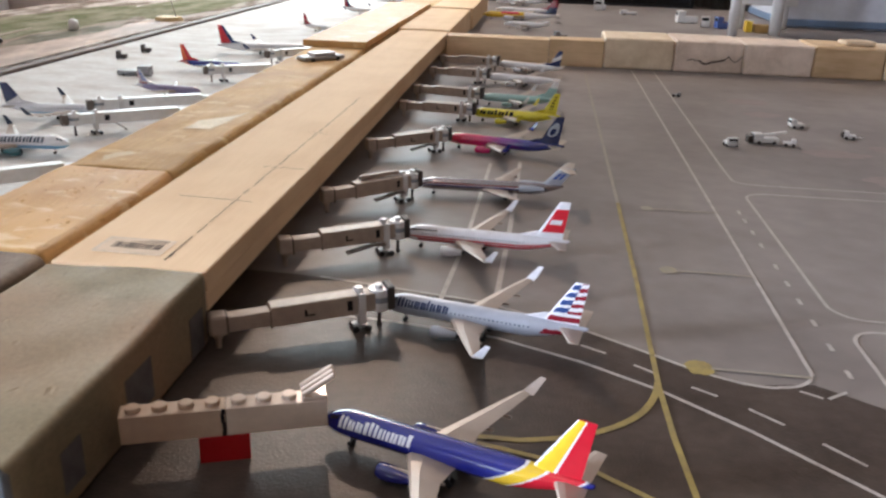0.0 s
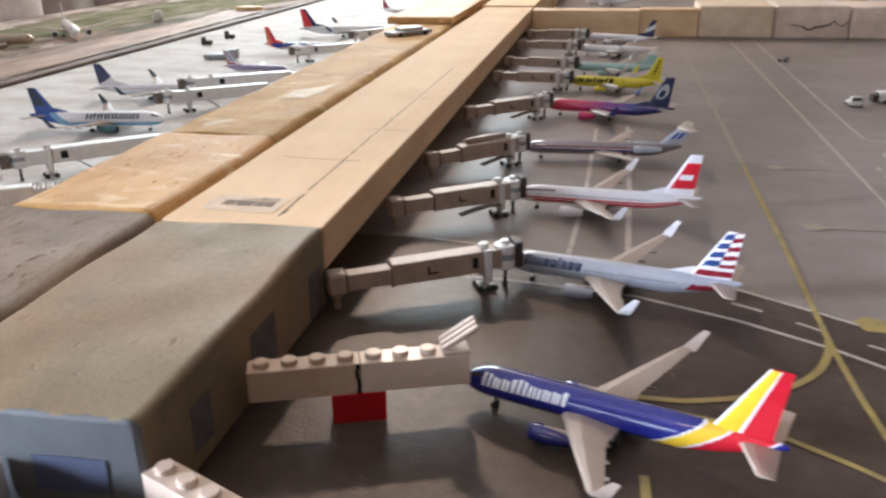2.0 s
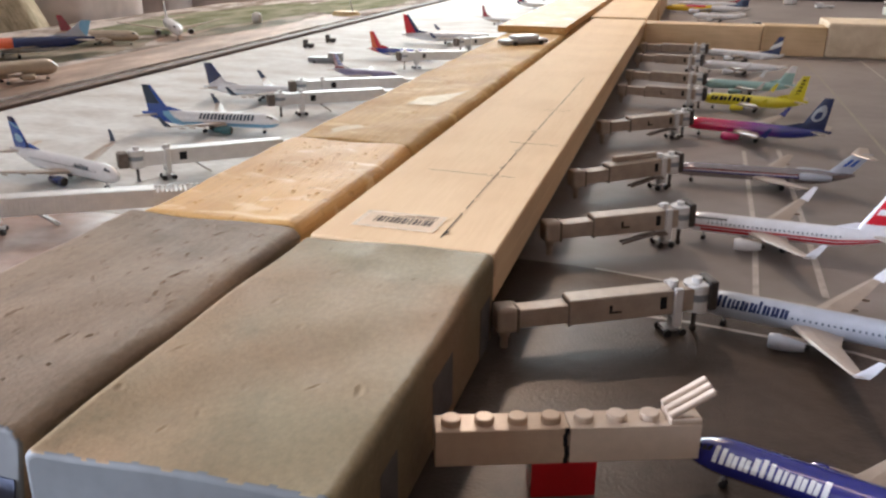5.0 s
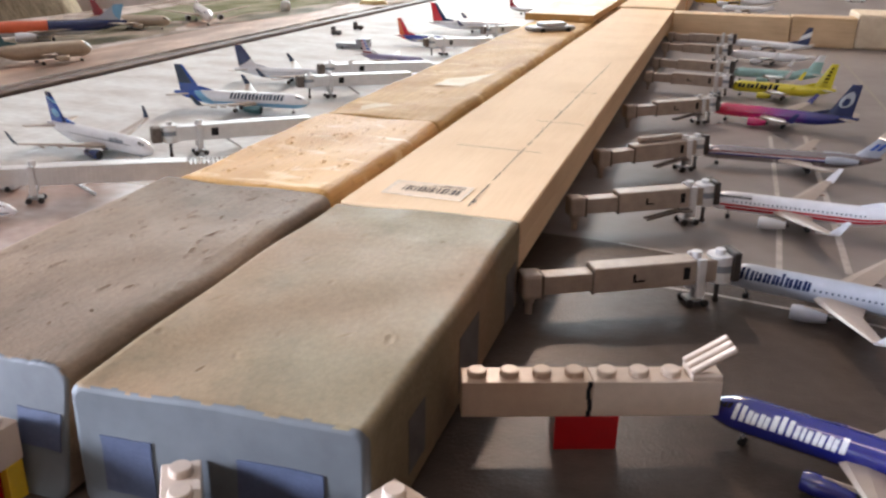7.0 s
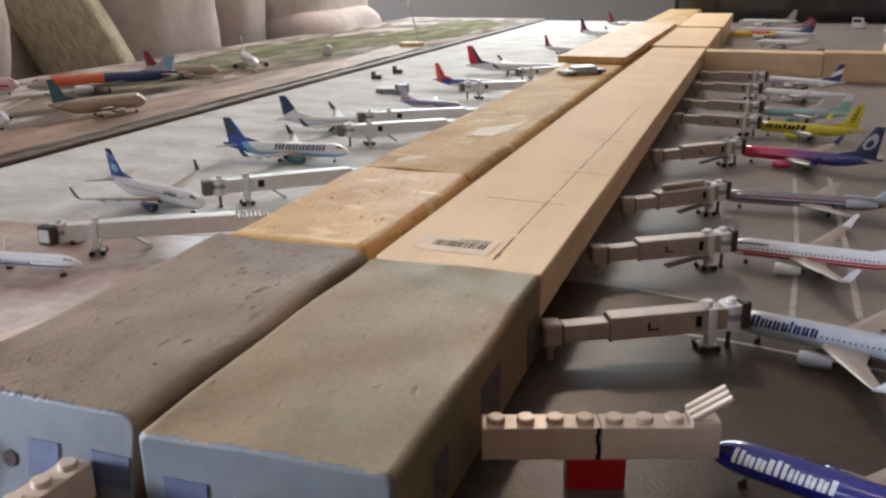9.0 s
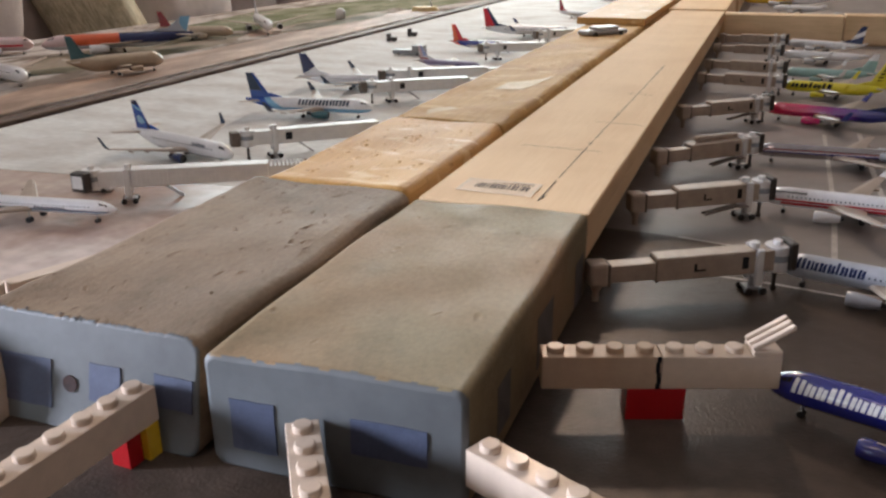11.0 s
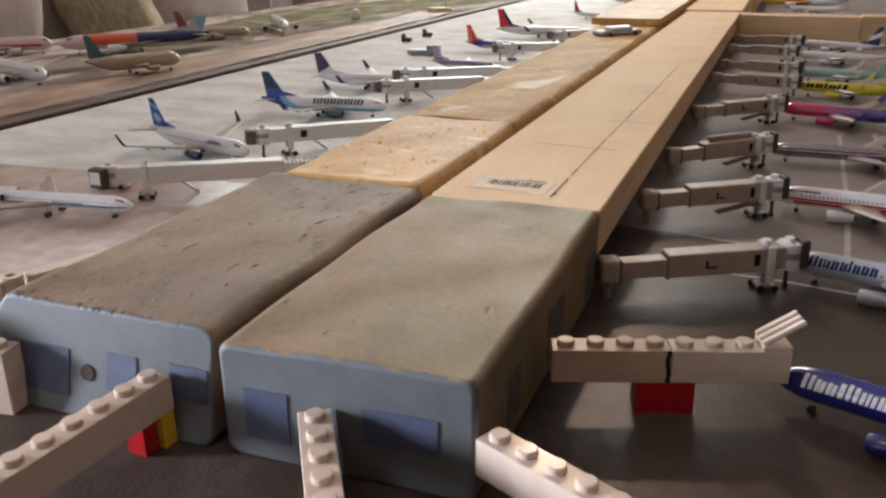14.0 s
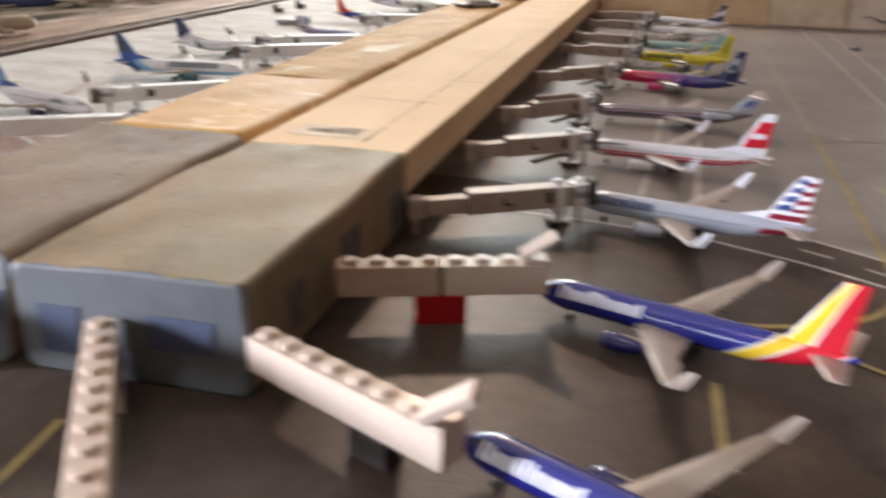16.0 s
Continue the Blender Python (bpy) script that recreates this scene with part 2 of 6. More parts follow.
def gradient(name, stops, x0, x1, rough=0.25):
    """Paint that blends along the model's length."""
    m = mat(name, (0.5, 0.5, 0.5), rough, var=0.03, coat=0.6)
    n, l = m.node_tree.nodes, m.node_tree.links
    co, sep, rng, ramp = n.new("ShaderNodeTexCoord"), n.new("ShaderNodeSeparateXYZ"), n.new("ShaderNodeMapRange"), n.new("ShaderNodeValToRGB")
    l.new(co.outputs["Object"], sep.inputs[0])
    l.new(sep.outputs[0], rng.inputs[0])
    rng.inputs[1].default_value, rng.inputs[2].default_value = x0, x1
    l.new(rng.outputs[0], ramp.inputs[0])
    e = ramp.color_ramp.elements
    while len(e) < len(stops):
        e.new(0.5)
    for k, (pos, c) in zip(e, stops):
        k.position, k.color = pos, (*c, 1)
    l.new(ramp.outputs[0], n["Principled BSDF"].inputs["Base Color"])
    return m


def gloss(name, c, rough=0.3, metal=0.0, coat=0.5, var=0.04):
    return mat(name, c, rough, metal, var=var, scale=300, coat=coat)


M = {
    "apron": mat("apron_print", (0.296, 0.264, 0.247), 0.34, var=0.12, scale=9, second=(0.226, 0.199, 0.185), bump=0.08, bump_scale=500, spec=0.05),
    # paler than the apron: the far window's sheen is put into the colour
    "pale_apron": mat("window_sheen_apron", (0.74, 0.765, 0.765), 0.6, var=0.16, scale=30, second=(0.58, 0.57, 0.555), contrast=(0.40, 0.66), stretch=(0.6, 1.0, 1), bump=0.12, bump_scale=120, spec=0.01),
    # reddish print, its colour lightened to carry room light
    "red_apron": mat("lightened_reddish_apron", (0.60, 0.52, 0.48), 0.22, var=0.2, scale=18, second=(0.38, 0.265, 0.22), bump=0.12, bump_scale=120, spec=0.25),
    "taxi": mat("taxiway_print_and_shade", (0.098, 0.075, 0.061), 0.33, var=0.20, scale=24, second=(0.070, 0.053, 0.043), bump=0.22, bump_scale=900, spec=0.09),
    "faint_yellow": mat("faint_yellow_line", (0.365, 0.328, 0.255), 0.45, spec=0.12, var=0.12, scale=70, second=(0.31, 0.284, 0.25)),
    "pink": gloss("pale_pink_paint", (0.72, 0.55, 0.56), 0.35),
    "white_line": mat("white_line", (0.54, 0.50, 0.468), 0.45, var=0.12, scale=160, second=(0.42, 0.38, 0.352), spec=0.12),
    "yellow_line": mat("yellow_line", (0.41, 0.322, 0.110), 0.45, spec=0.12, var=0.15, scale=120, second=(0.285, 0.228, 0.108)),
    "dull_yellow": mat("dull_yellow_line", (0.385, 0.335, 0.20), 0.45, spec=0.12, var=0.15, scale=90, second=(0.33, 0.295, 0.235)),
    "rough_timber": painted_timber("weathered_grey_timber", (0.315, 0.238, 0.172), (0.252, 0.196, 0.146), (0.155, 0.116, 0.083), 0.55, 0.12, grain=0.32, relief=0.22),
    "grey_timber": painted_timber("grey_painted_timber", (0.318, 0.222, 0.136), (0.262, 0.215, 0.132), (0.185, 0.146, 0.090), 0.54, 0.09, relief=0.16, patchy=13.0),
    "grey_end": mat("grey_blue_paint", (0.144, 0.160, 0.172), 0.55, var=0.12, scale=28, second=(0.108, 0.118, 0.127), bump=0.18, bump_scale=300),
    # darker copy of the masking tape, for the shaded east face
    "shade_tape": mat("shaded_masking_tape", (0.135, 0.125, 0.125), 0.7, var=0.15, scale=150, bump=0.2, bump_scale=500),
    "fleck": mat("torn_paint_fleck", (0.33, 0.29, 0.24), 0.7, var=0.3, scale=500, second=(0.12, 0.09, 0.07)),
    "blue_tape": mat("blue_masking_tape", (0.078, 0.100, 0.170), 0.6, var=0.12, scale=150, second=(0.064, 0.080, 0.138), bump=0.2, bump_scale=500),
    "orange_timber": wood("aged_orange_timber", (0.66, 0.405, 0.160), (0.45, 0.245, 0.078), rough=0.50, spec=0.09, grain=0.3, bump=0.55, pits=0.4, rings=0.4, blotch=0.5, lumps=0.7, chips=(0.78, 0.60, 0.33), pit_size=260),
    "tan_timber": wood("aged_tan_timber", (0.60, 0.395, 0.165), (0.40, 0.240, 0.085), rough=0.6, spec=0.05, grain=0.3, bump=0.5, pits=0.3, rings=0.45, blotch=0.7, lumps=0.7, wave=0.10, chips=(0.68, 0.50, 0.24)),
    "fresh_timber": wood("fresh_pale_timber", (0.80, 0.600, 0.375), (0.675, 0.470, 0.275), rough=0.65, spec=0.05, grain=0.26, bump=0.14, rings=0.34, blotch=0.45),
    "end_grain": wood("sawn_end_grain", (0.90, 0.77, 0.59), (0.68, 0.54, 0.38), along="", rough=0.65, ring=70, grain=0.55, bump=0.4, random_tone=0.12, blotch=0.6),
    "grey_grain": wood("greyed_end_grain", (0.84, 0.71, 0.61), (0.60, 0.49, 0.40), along="", rough=0.65, ring=60, grain=0.55, bump=0.5, random_tone=0.08, blotch=0.7),
    "stain": mat("reddish_scuff", (0.330, 0.270, 0.255), 0.40, var=0.12, scale=60, second=(0.290, 0.240, 0.226), stretch=(0.4, 1, 1), spec=0.05),
    "long_timber": wood("sawn_long_grain", (0.78, 0.585, 0.37), (0.54, 0.375, 0.21), along="x", rough=0.55, grain=0.4, bump=0.25, random_tone=0.1, blotch=0.6),
    "brick_white": mat("white_toy_plastic", (0.62, 0.510, 0.415), 0.16, var=0.04, scale=300, spec=0.09),
    "brick_cream": mat("yellowed_toy_plastic", (0.52, 0.395, 0.295), 0.24, var=0.04, scale=300, spec=0.04),
    # red brown bore colour, darkened to hold the hole's inner shade
    "bore": mat("red_brown_bore_shade", (0.050, 0.018, 0.016), 0.8, var=0.3, scale=400),
    "brick_red": gloss("red_toy_plastic", (0.42, 0.008, 0.012), 0.2),
    "brick_yellow": gloss("yellow_toy_plastic", (0.75, 0.50, 0.02), 0.2),
    "marker": mat("black_marker", (0.012, 0.012, 0.016), 0.7, spec=0.1),
    "pencil": mat("pencil_line", (0.10, 0.062, 0.042), 0.7, var=0.2, scale=400, spec=0.1),
    "paper": mat("paper_label", (0.70, 0.53, 0.36), 0.6, var=0.06, spec=0.1),
    "label_rim": mat("whitish_film", (0.72, 0.57, 0.41), 0.5, var=0.15, scale=300, spec=0.12),
    "print": mat("faded_black_print", (0.085, 0.06, 0.05), 0.7, spec=0.1),
    "glue": mat("pale_glue_patch", (0.62, 0.475, 0.235), 0.5, var=0.2, scale=60, second=(0.52, 0.375, 0.165), spec=0.10),
    "plastic": mat("cream_model_plastic", (0.45, 0.375, 0.31), 0.45, var=0.08, scale=200, spec=0.25),
    "plastic_white": mat("white_model_plastic", (0.76, 0.76, 0.765), 0.33, var=0.05, scale=200),
    "plastic_grey": mat("grey_model_plastic", (0.40, 0.40, 0.41), 0.4, var=0.06, scale=200),
    "tint": mat("grey_blue_glazing", (0.30, 0.33, 0.37), 0.2, var=0.06, scale=200),
    "rubber": mat("black_rubber", (0.02, 0.02, 0.022), 0.6, var=0.1),
    "tan_bellows": mat("brown_bellows", (0.17, 0.14, 0.12), 0.6, var=0.15, scale=300),
    "bellows": mat("dark_bellows", (0.055, 0.045, 0.040), 0.6, var=0.15, scale=300),
    "white": gloss("white_aircraft_paint", (0.80, 0.81, 0.85)),
    "wing": mat("grey_wing_paint", (0.425, 0.355, 0.295), 0.35, var=0.04, scale=200),
    "silver": gloss("silver_aircraft_paint", (0.45, 0.49, 0.57), 0.36, 0.2, coat=0.25),
    "chrome": gloss("polished_bare_metal", (0.42, 0.38, 0.40), 0.16, 0.9, coat=0.2),
    "navy": gloss("royal_blue_paint", (0.018, 0.022, 0.21), 0.22, coat=0.8),
    "darkblue": gloss("dark_blue_paint", (0.015, 0.028, 0.11), 0.25),
    "blue": gloss("mid_blue_paint", (0.035, 0.10, 0.42), 0.25),
    "flagblue": gloss("deep_flag_blue_paint", (0.025, 0.062, 0.21), 0.3),
    "skyblue": gloss("light_blue_paint", (0.18, 0.42, 0.66), 0.3),
    "red": gloss("signal_red_paint", (0.60, 0.018, 0.035), 0.25),
    "darkred": gloss("dark_red_paint", (0.26, 0.02, 0.035), 0.25),
    "yellow": gloss("golden_yellow_paint", (0.80, 0.55, 0.03), 0.25),
    "lemon": gloss("lemon_yellow_paint", (0.72, 0.64, 0.015), 0.3),
    "magenta": gloss("magenta_paint", (0.62, 0.02, 0.16), 0.25),
    "sunset": gradient("red_to_violet_paint", [(0.0, (0.60, 0.02, 0.04)), (0.30, (0.60, 0.015, 0.12)), (0.52, (0.20, 0.02, 0.26)), (0.72, (0.03, 0.03, 0.24)), (1.0, (0.015, 0.03, 0.16))], 0.0, 0.09),
    "teal": gloss("pale_teal_paint", (0.33, 0.54, 0.54), 0.3),
    "green": gloss("dark_teal_paint", (0.02, 0.10, 0.12), 0.3),
    "orange": gloss("orange_paint", (0.72, 0.13, 0.04), 0.3),
    "bronze": gloss("beige_bronze_paint", (0.46, 0.37, 0.27), 0.35, 0.2),
    "purple": gloss("grey_violet_paint", (0.26, 0.22, 0.36), 0.3),
    "ink": mat("black_livery_ink", (0.018, 0.018, 0.022), 0.6, spec=0.15),
    "navy_ink": mat("navy_livery_ink", (0.020, 0.034, 0.105), 0.6, spec=0.15),
    "glass": gloss("dark_window_glass", (0.015, 0.018, 0.025), 0.1),
    "lettergrey": mat("slate_livery_ink", (0.06, 0.085, 0.13), 0.6, spec=0.15),
    "runway": mat("painted_plywood", (0.60, 0.56, 0.53), 0.7, var=0.35, scale=30, second=(0.25, 0.21, 0.182), contrast=(0.42, 0.58), spec=0.0, bump=0.4, bump_scale=120, stretch=(1, 0.35, 1)),
    "bare_ply": mat("bare_brown_plywood", (0.48, 0.335, 0.25), 0.6, var=0.25, scale=34, second=(0.25, 0.165, 0.12), contrast=(0.38, 0.62), bump=0.3, bump_scale=120, stretch=(1, 0.3, 1)),
    "grass_paint": mat("green_painted_turf", (0.165, 0.180, 0.108), 0.7, var=0.25, scale=30, second=(0.33, 0.325, 0.25), stretch=(1, 0.4, 1), spec=0.0, bump=0.4, bump_scale=200),
    "dark_turf": mat("dark_green_brown_paint", (0.135, 0.128, 0.088), 0.6, var=0.3, scale=26, second=(0.34, 0.29, 0.235), contrast=(0.42, 0.60), stretch=(1, 0.35, 1), spec=0.05, bump=0.4, bump_scale=200),
    "gap": mat("dark_table_edge", (0.06, 0.036, 0.025), 0.6, var=0.15, scale=60),
    "table_gap": mat("brown_table_edge", (0.135, 0.082, 0.058), 0.6, var=0.2, scale=60),
    "sofa": mat("brown_sofa_fabric", (0.78, 0.70, 0.665), 0.85, var=0.15, scale=6, second=(0.60, 0.52, 0.49), bump=0.5, bump_scale=240),
    "weave": mat("olive_woven_fabric", (0.66, 0.61, 0.45), 0.9, var=0.4, scale=150, second=(0.42, 0.375, 0.26), bump=1.0, bump_scale=200, stretch=(1.6, 1, 0.35)),
    "braid": mat("pale_braided_cord", (0.78, 0.73, 0.53), 0.9, var=0.25, scale=200, bump=0.6, bump_scale=500),
    "wall": mat("pale_wall_paint", (0.50, 0.50, 0.51), 0.7, var=0.03, scale=4, bump=0.1, bump_scale=200),
    "tan_wall": mat("tan_wall_paint", (0.24, 0.155, 0.10), 0.8, var=0.05, scale=4, bump=0.1, bump_scale=200),
    "curtain": mat("grey_brown_curtain", (0.20, 0.175, 0.155), 0.9, var=0.12, scale=20, bump=0.4, bump_scale=300),
    "ceiling": mat("cream_ceiling_paint", (0.40, 0.375, 0.34), 0.8, var=0.03, scale=4),
    "floor": mat("brown_carpet", (0.18, 0.145, 0.118), 0.95, var=0.15, scale=30, bump=0.5, bump_scale=400),
    "tv": gloss("black_screen", (0.010, 0.010, 0.012), 0.18),
    "bin": mat("pale_blue_plastic", (0.76, 0.80, 0.90), 0.45, var=0.06, scale=12),
    "bin_band": mat("blue_grey_band", (0.20, 0.29, 0.44), 0.45, var=0.06, scale=12),
    "gloss_white": gloss("white_enamel", (0.84, 0.86, 0.90), 0.3),
    "stone": mat("grey_toy_car_paint", (0.34, 0.34, 0.36), 0.4, var=0.2, scale=150),
}
daylight = bpy.data.materials.new("bright_garden_daylight")
daylight.use_nodes = True
dn = daylight.node_tree
em = dn.nodes.new("ShaderNodeEmission")
ramp_noise, ramp_mix = dn.nodes.new("ShaderNodeTexNoise"), dn.nodes.new("ShaderNodeMix")
ramp_noise.inputs["Scale"].default_value = 1.6
ramp_mix.data_type = "RGBA"
ramp_mix.inputs[6].default_value, ramp_mix.inputs[7].default_value = (0.95, 1.0, 0.92, 1), (0.80, 0.95, 0.72, 1)
dn.links.new(ramp_noise.outputs[0], ramp_mix.inputs[0])
dn.links.new(ramp_mix.outputs[2], em.inputs[0])
em.inputs[1].default_value = 5.0
dn.links.new(em.outputs[0], dn.nodes["Material Output"].inputs[0])

# ---- mesh helpers ----


def mesh_of(name, bm, mats, smooth=False):
    me = bpy.data.meshes.new(name)
    bm.normal_update()
    bm.to_mesh(me)
    bm.free()
    for m in (mats if isinstance(mats, (list, tuple)) else [mats]):
        me.materials.append(M[m] if isinstance(m, str) else m)
    if smooth:
        for poly in me.polygons:
            poly.use_smooth = True
    return me


def part(name, bm, material, parent, label="", smooth=False):
    ob = new(name, mesh_of(name, bm, material, smooth))
    ob.parent = parent
    return tagged(ob, label)


def thing(name, m, label, category, group="", kind=""):
    ob = new(name)
    ob.empty_display_size = 0.01
    ob.matrix_world = m
    return tagged(ob, label, category, group, kind)


def solid(name, bm, material, label="", category="", group="", kind="", smooth=False, m=None):
    ob = new(name, mesh_of(name, bm, material, smooth))
    if m is not None:
        ob.matrix_world = m
    return tagged(ob, label, category, group, kind)


def box(bm, lo, hi, bevel=0.0, segments=2, mi=0, m=None):
    lo, hi = Vector(lo), Vector(hi)
    got = bmesh.ops.create_cube(bm, size=1.0)
    vs = got["verts"]
    for v in vs:
        v.co = Vector(((lo.x + hi.x) / 2 + v.co.x * (hi.x - lo.x), (lo.y + hi.y) / 2 + v.co.y * (hi.y - lo.y), (lo.z + hi.z) / 2 + v.co.z * (hi.z - lo.z)))
    faces = list({f for v in vs for f in v.link_faces})
    if bevel:
        out = bmesh.ops.bevel(bm, geom=list({e for f in faces for e in f.edges}), offset=bevel, segments=segments, profile=0.5, affect="EDGES")
        faces = list({f for v in out["verts"] for f in v.link_faces} | {f for f in faces if f.is_valid})
    for f in faces:
        f.material_index = mi
    vs = list({v for f in faces for v in f.verts})
    if m is not None:
        bmesh.ops.transform(bm, matrix=m, verts=vs)
    return faces


def tube(bm, a, b, r0, r1=None, n=12, mi=0, cap=True):
    a, b = Vector(a), Vector(b)
    r1 = r0 if r1 is None else r1
    q = (b - a).to_track_quat("Z", "Y").to_matrix()
    rings = []
    for c, r in ((a, r0), (b, r1)):
        rings.append([bm.verts.new(c + q @ Vector((r * math.cos(2 * math.pi * k / n), r * math.sin(2 * math.pi * k / n), 0))) for k in range(n)])
    fs = [bm.faces.new((rings[0][k], rings[0][(k + 1) % n], rings[1][(k + 1) % n], rings[1][k])) for k in range(n)]
    if cap:
        fs += [bm.faces.new(rings[0][::-1]), bm.faces.new(rings[1])]
    for f in fs:
        f.material_index = mi
    return fs


def loft(bm, rings, pick=None, caps=True):
    """Skin closed rings of equal length. pick(centre) gives the material slot of a face."""
    rows = [[bm.verts.new(p) for p in ring] for ring in rings]
    fs = []
    n = len(rows[0])
    for a, b in zip(rows, rows[1:]):
        for k in range(n):
            fs.append(bm.faces.new((a[k], a[(k + 1) % n], b[(k + 1) % n], b[k])))
    if caps:
        fs += [bm.faces.new(rows[0][::-1]), bm.faces.new(rows[-1])]
    if pick:
        for f in fs:
            f.material_index = pick(f.calc_center_median())
    bmesh.ops.recalc_face_normals(bm, faces=fs)
    return fs


def strip(points, width, z):
    """A painted line of even width along points of the ground."""
    bm = bmesh.new()
    pts = [Vector((*p, z)) for p in points]
    left, right = [], []
    for k, p in enumerate(pts):
        d = (pts[min(k + 1, len(pts) - 1)] - pts[max(k - 1, 0)]).normalized()
        side = Vector((-d.y, d.x, 0)) * width / 2
        left.append(bm.verts.new(p + side))
        right.append(bm.verts.new(p - side))
    for k in range(len(pts) - 1):
        f = bm.faces.new((right[k], right[k + 1], left[k + 1], left[k]))
        f.normal_update()
        if f.normal.z < 0:
            f.normal_flip()
    return bm


def arc(cx, cy, r, a0, a1, n=8):
    return [(cx + r * math.cos(radians(a0 + (a1 - a0) * k / n)), cy + r * math.sin(radians(a0 + (a1 - a0) * k / n))) for k in range(n + 1)]


def bezier(p0, p1, p2, n=10):
    return [tuple((1 - s) ** 2 * a + 2 * s * (1 - s) * b + s * s * c for a, b, c in zip(p0, p1, p2)) for s in (k / n for k in range(n + 1))]


def roughen(bm, amount, scale, only=None):
    for v in bm.verts:
        if only is None or only(v.co):
            v.co += noise.noise_vector(v.co * scale) * amount

# ---- room ----


def pierced_wall(name, axis, at, outward, span, openings, label, paint="wall"):
    """A wall 0.12 thick with openings cut through it: cells between the opening edges, left out where one is."""
    bm = bmesh.new()
    us = sorted({*span, *(o[0] for o in openings), *(o[1] for o in openings)})
    zs = sorted({FLOOR, CEIL, *(o[2] for o in openings), *(o[3] for o in openings)})
    lo, hi = sorted((at, at + 0.12 * outward))
    for u0, u1 in zip(us, us[1:]):
        for z0, z1 in zip(zs, zs[1:]):
            if any(o[0] <= u0 and u1 <= o[1] and o[2] <= z0 and z1 <= o[3] for o in openings):
                continue
            box(bm, (u0, lo, z0) if axis == "y" else (lo, u0, z0), (u1, hi, z1) if axis == "y" else (hi, u1, z1))
    return solid(name, bm, paint, label, "wall", kind="structure")


pierced_wall("wall_far", "y", FAR, 1, (WEST, EAST), (WIN_FAR, WIN_HIGH), "pale grey painted wall with two window openings")
pierced_wall("wall_near", "y", NEAR, -1, (WEST, EAST), (WIN_NEAR,), "tan painted wall with a window opening", "tan_wall")
pierced_wall("wall_west", "x", WEST, -1, (NEAR - 0.12, FAR + 0.12), (WIN_WEST,), "pale grey painted wall with a window opening")
pierced_wall("wall_east", "x", EAST, 1, (NEAR - 0.12, FAR + 0.12), (), "tan painted room wall", "tan_wall")
bm = bmesh.new()
box(bm, (WEST - 0.12, NEAR - 0.12, FLOOR - 0.1), (EAST + 0.12, FAR + 0.12, FLOOR))
solid("floor", bm, "floor", "brown carpeted room floor", "floor", kind="structure")
bm = bmesh.new()
box(bm, (WEST - 0.12, NEAR - 0.12, CEIL), (EAST + 0.12, FAR + 0.12, CEIL + 0.1))
solid("ceiling", bm, "ceiling", "dull cream painted room ceiling", "ceiling", kind="structure")
for name, m, win in (("window_1", pose(0, FAR + 0.06, 0), WIN_FAR), ("window_2", pose(0, FAR + 0.06, 0), WIN_HIGH), ("window_3", pose(WEST - 0.06, 0, 0, 0, 0, 90), WIN_WEST), ("window_4", pose(-2.5, NEAR - 0.06, 0, 0, 0, 180), WIN_NEAR)):
    w, h = win[1] - win[0], win[3] - win[2]
    at = m @ pose((win[0] + win[1]) / 2, 0, win[2])
    top = thing(name, at, "white framed window full of daylight", "window", kind="structure")
    bm = bmesh.new()
    for lo, hi in (((-w / 2, 0), (-w / 2 + 0.03, h)), ((w / 2 - 0.03, 0), (w / 2, h)), ((-w / 2 + 0.03, 0), (w / 2 - 0.03, 0.03)), ((-w / 2 + 0.03, h - 0.03), (w / 2 - 0.03, h))):
        box(bm, (lo[0], -0.02, lo[1]), (hi[0], 0.02, hi[1]), 0.004)
    part("window_frame", bm, "gloss_white", top)
    bm = bmesh.new()
    box(bm, (-w / 2 - 0.25, 0.25, -0.25), (w / 2 + 0.25, 0.26, h + 0.25))
    solid("backdrop", bm, daylight, "bright garden daylight outside the window", "backdrop", kind="structure", m=at)

# unseen lamp body, added to go with the warm fill light
top = thing("fill_lamp", pose(-0.25, -0.60, CEIL - 0.05), "unseen round ceiling lamp added for warm fill", "lamp")
bm = bmesh.new()
tube(bm, (0, 0, 0), (0, 0, 0.05), 0.20, 0.19, n=32)
part("base", bm, "gloss_white", top)

# ---- tables ----
bm = bmesh.new()
box(bm, (-0.44, -0.75, -0.03), (1.05, 2.0, 0.0), 0.002)
solid("table_top", bm, "apron", "grey brown glossy table top printed as an airport apron", "table", kind="structure")
bm = bmesh.new()
box(bm, (-0.4560, -0.75, -0.032), (-0.4425, 2.0, 0.0042), 0.003, 3)
solid("table_edge", bm, "table_gap", "dark brown step between the two table tops", "trim", kind="structure")
bm = bmesh.new()
box(bm, (-0.805, -0.75, -0.03), (-0.4561, 2.0, 0.0050), 0.001)
solid("side_table_top", bm, "runway", "painted plywood table top with worn brown and green paint", "table", kind="structure")
for x, y in ((-0.38, -0.68), (0.98, -0.68), (-0.38, 1.93), (0.98, 1.93), (-0.72, -0.68), (-0.72, 1.93)):
    bm = bmesh.new()
    box(bm, (x - 0.025, y - 0.025, FLOOR), (x + 0.025, y + 0.025, -0.03), 0.003)
    solid("table_leg", bm, "long_timber", "plain square wooden table leg on the carpet", "table leg", group="table legs")

# bare and green patches of the side table
random.seed(4)


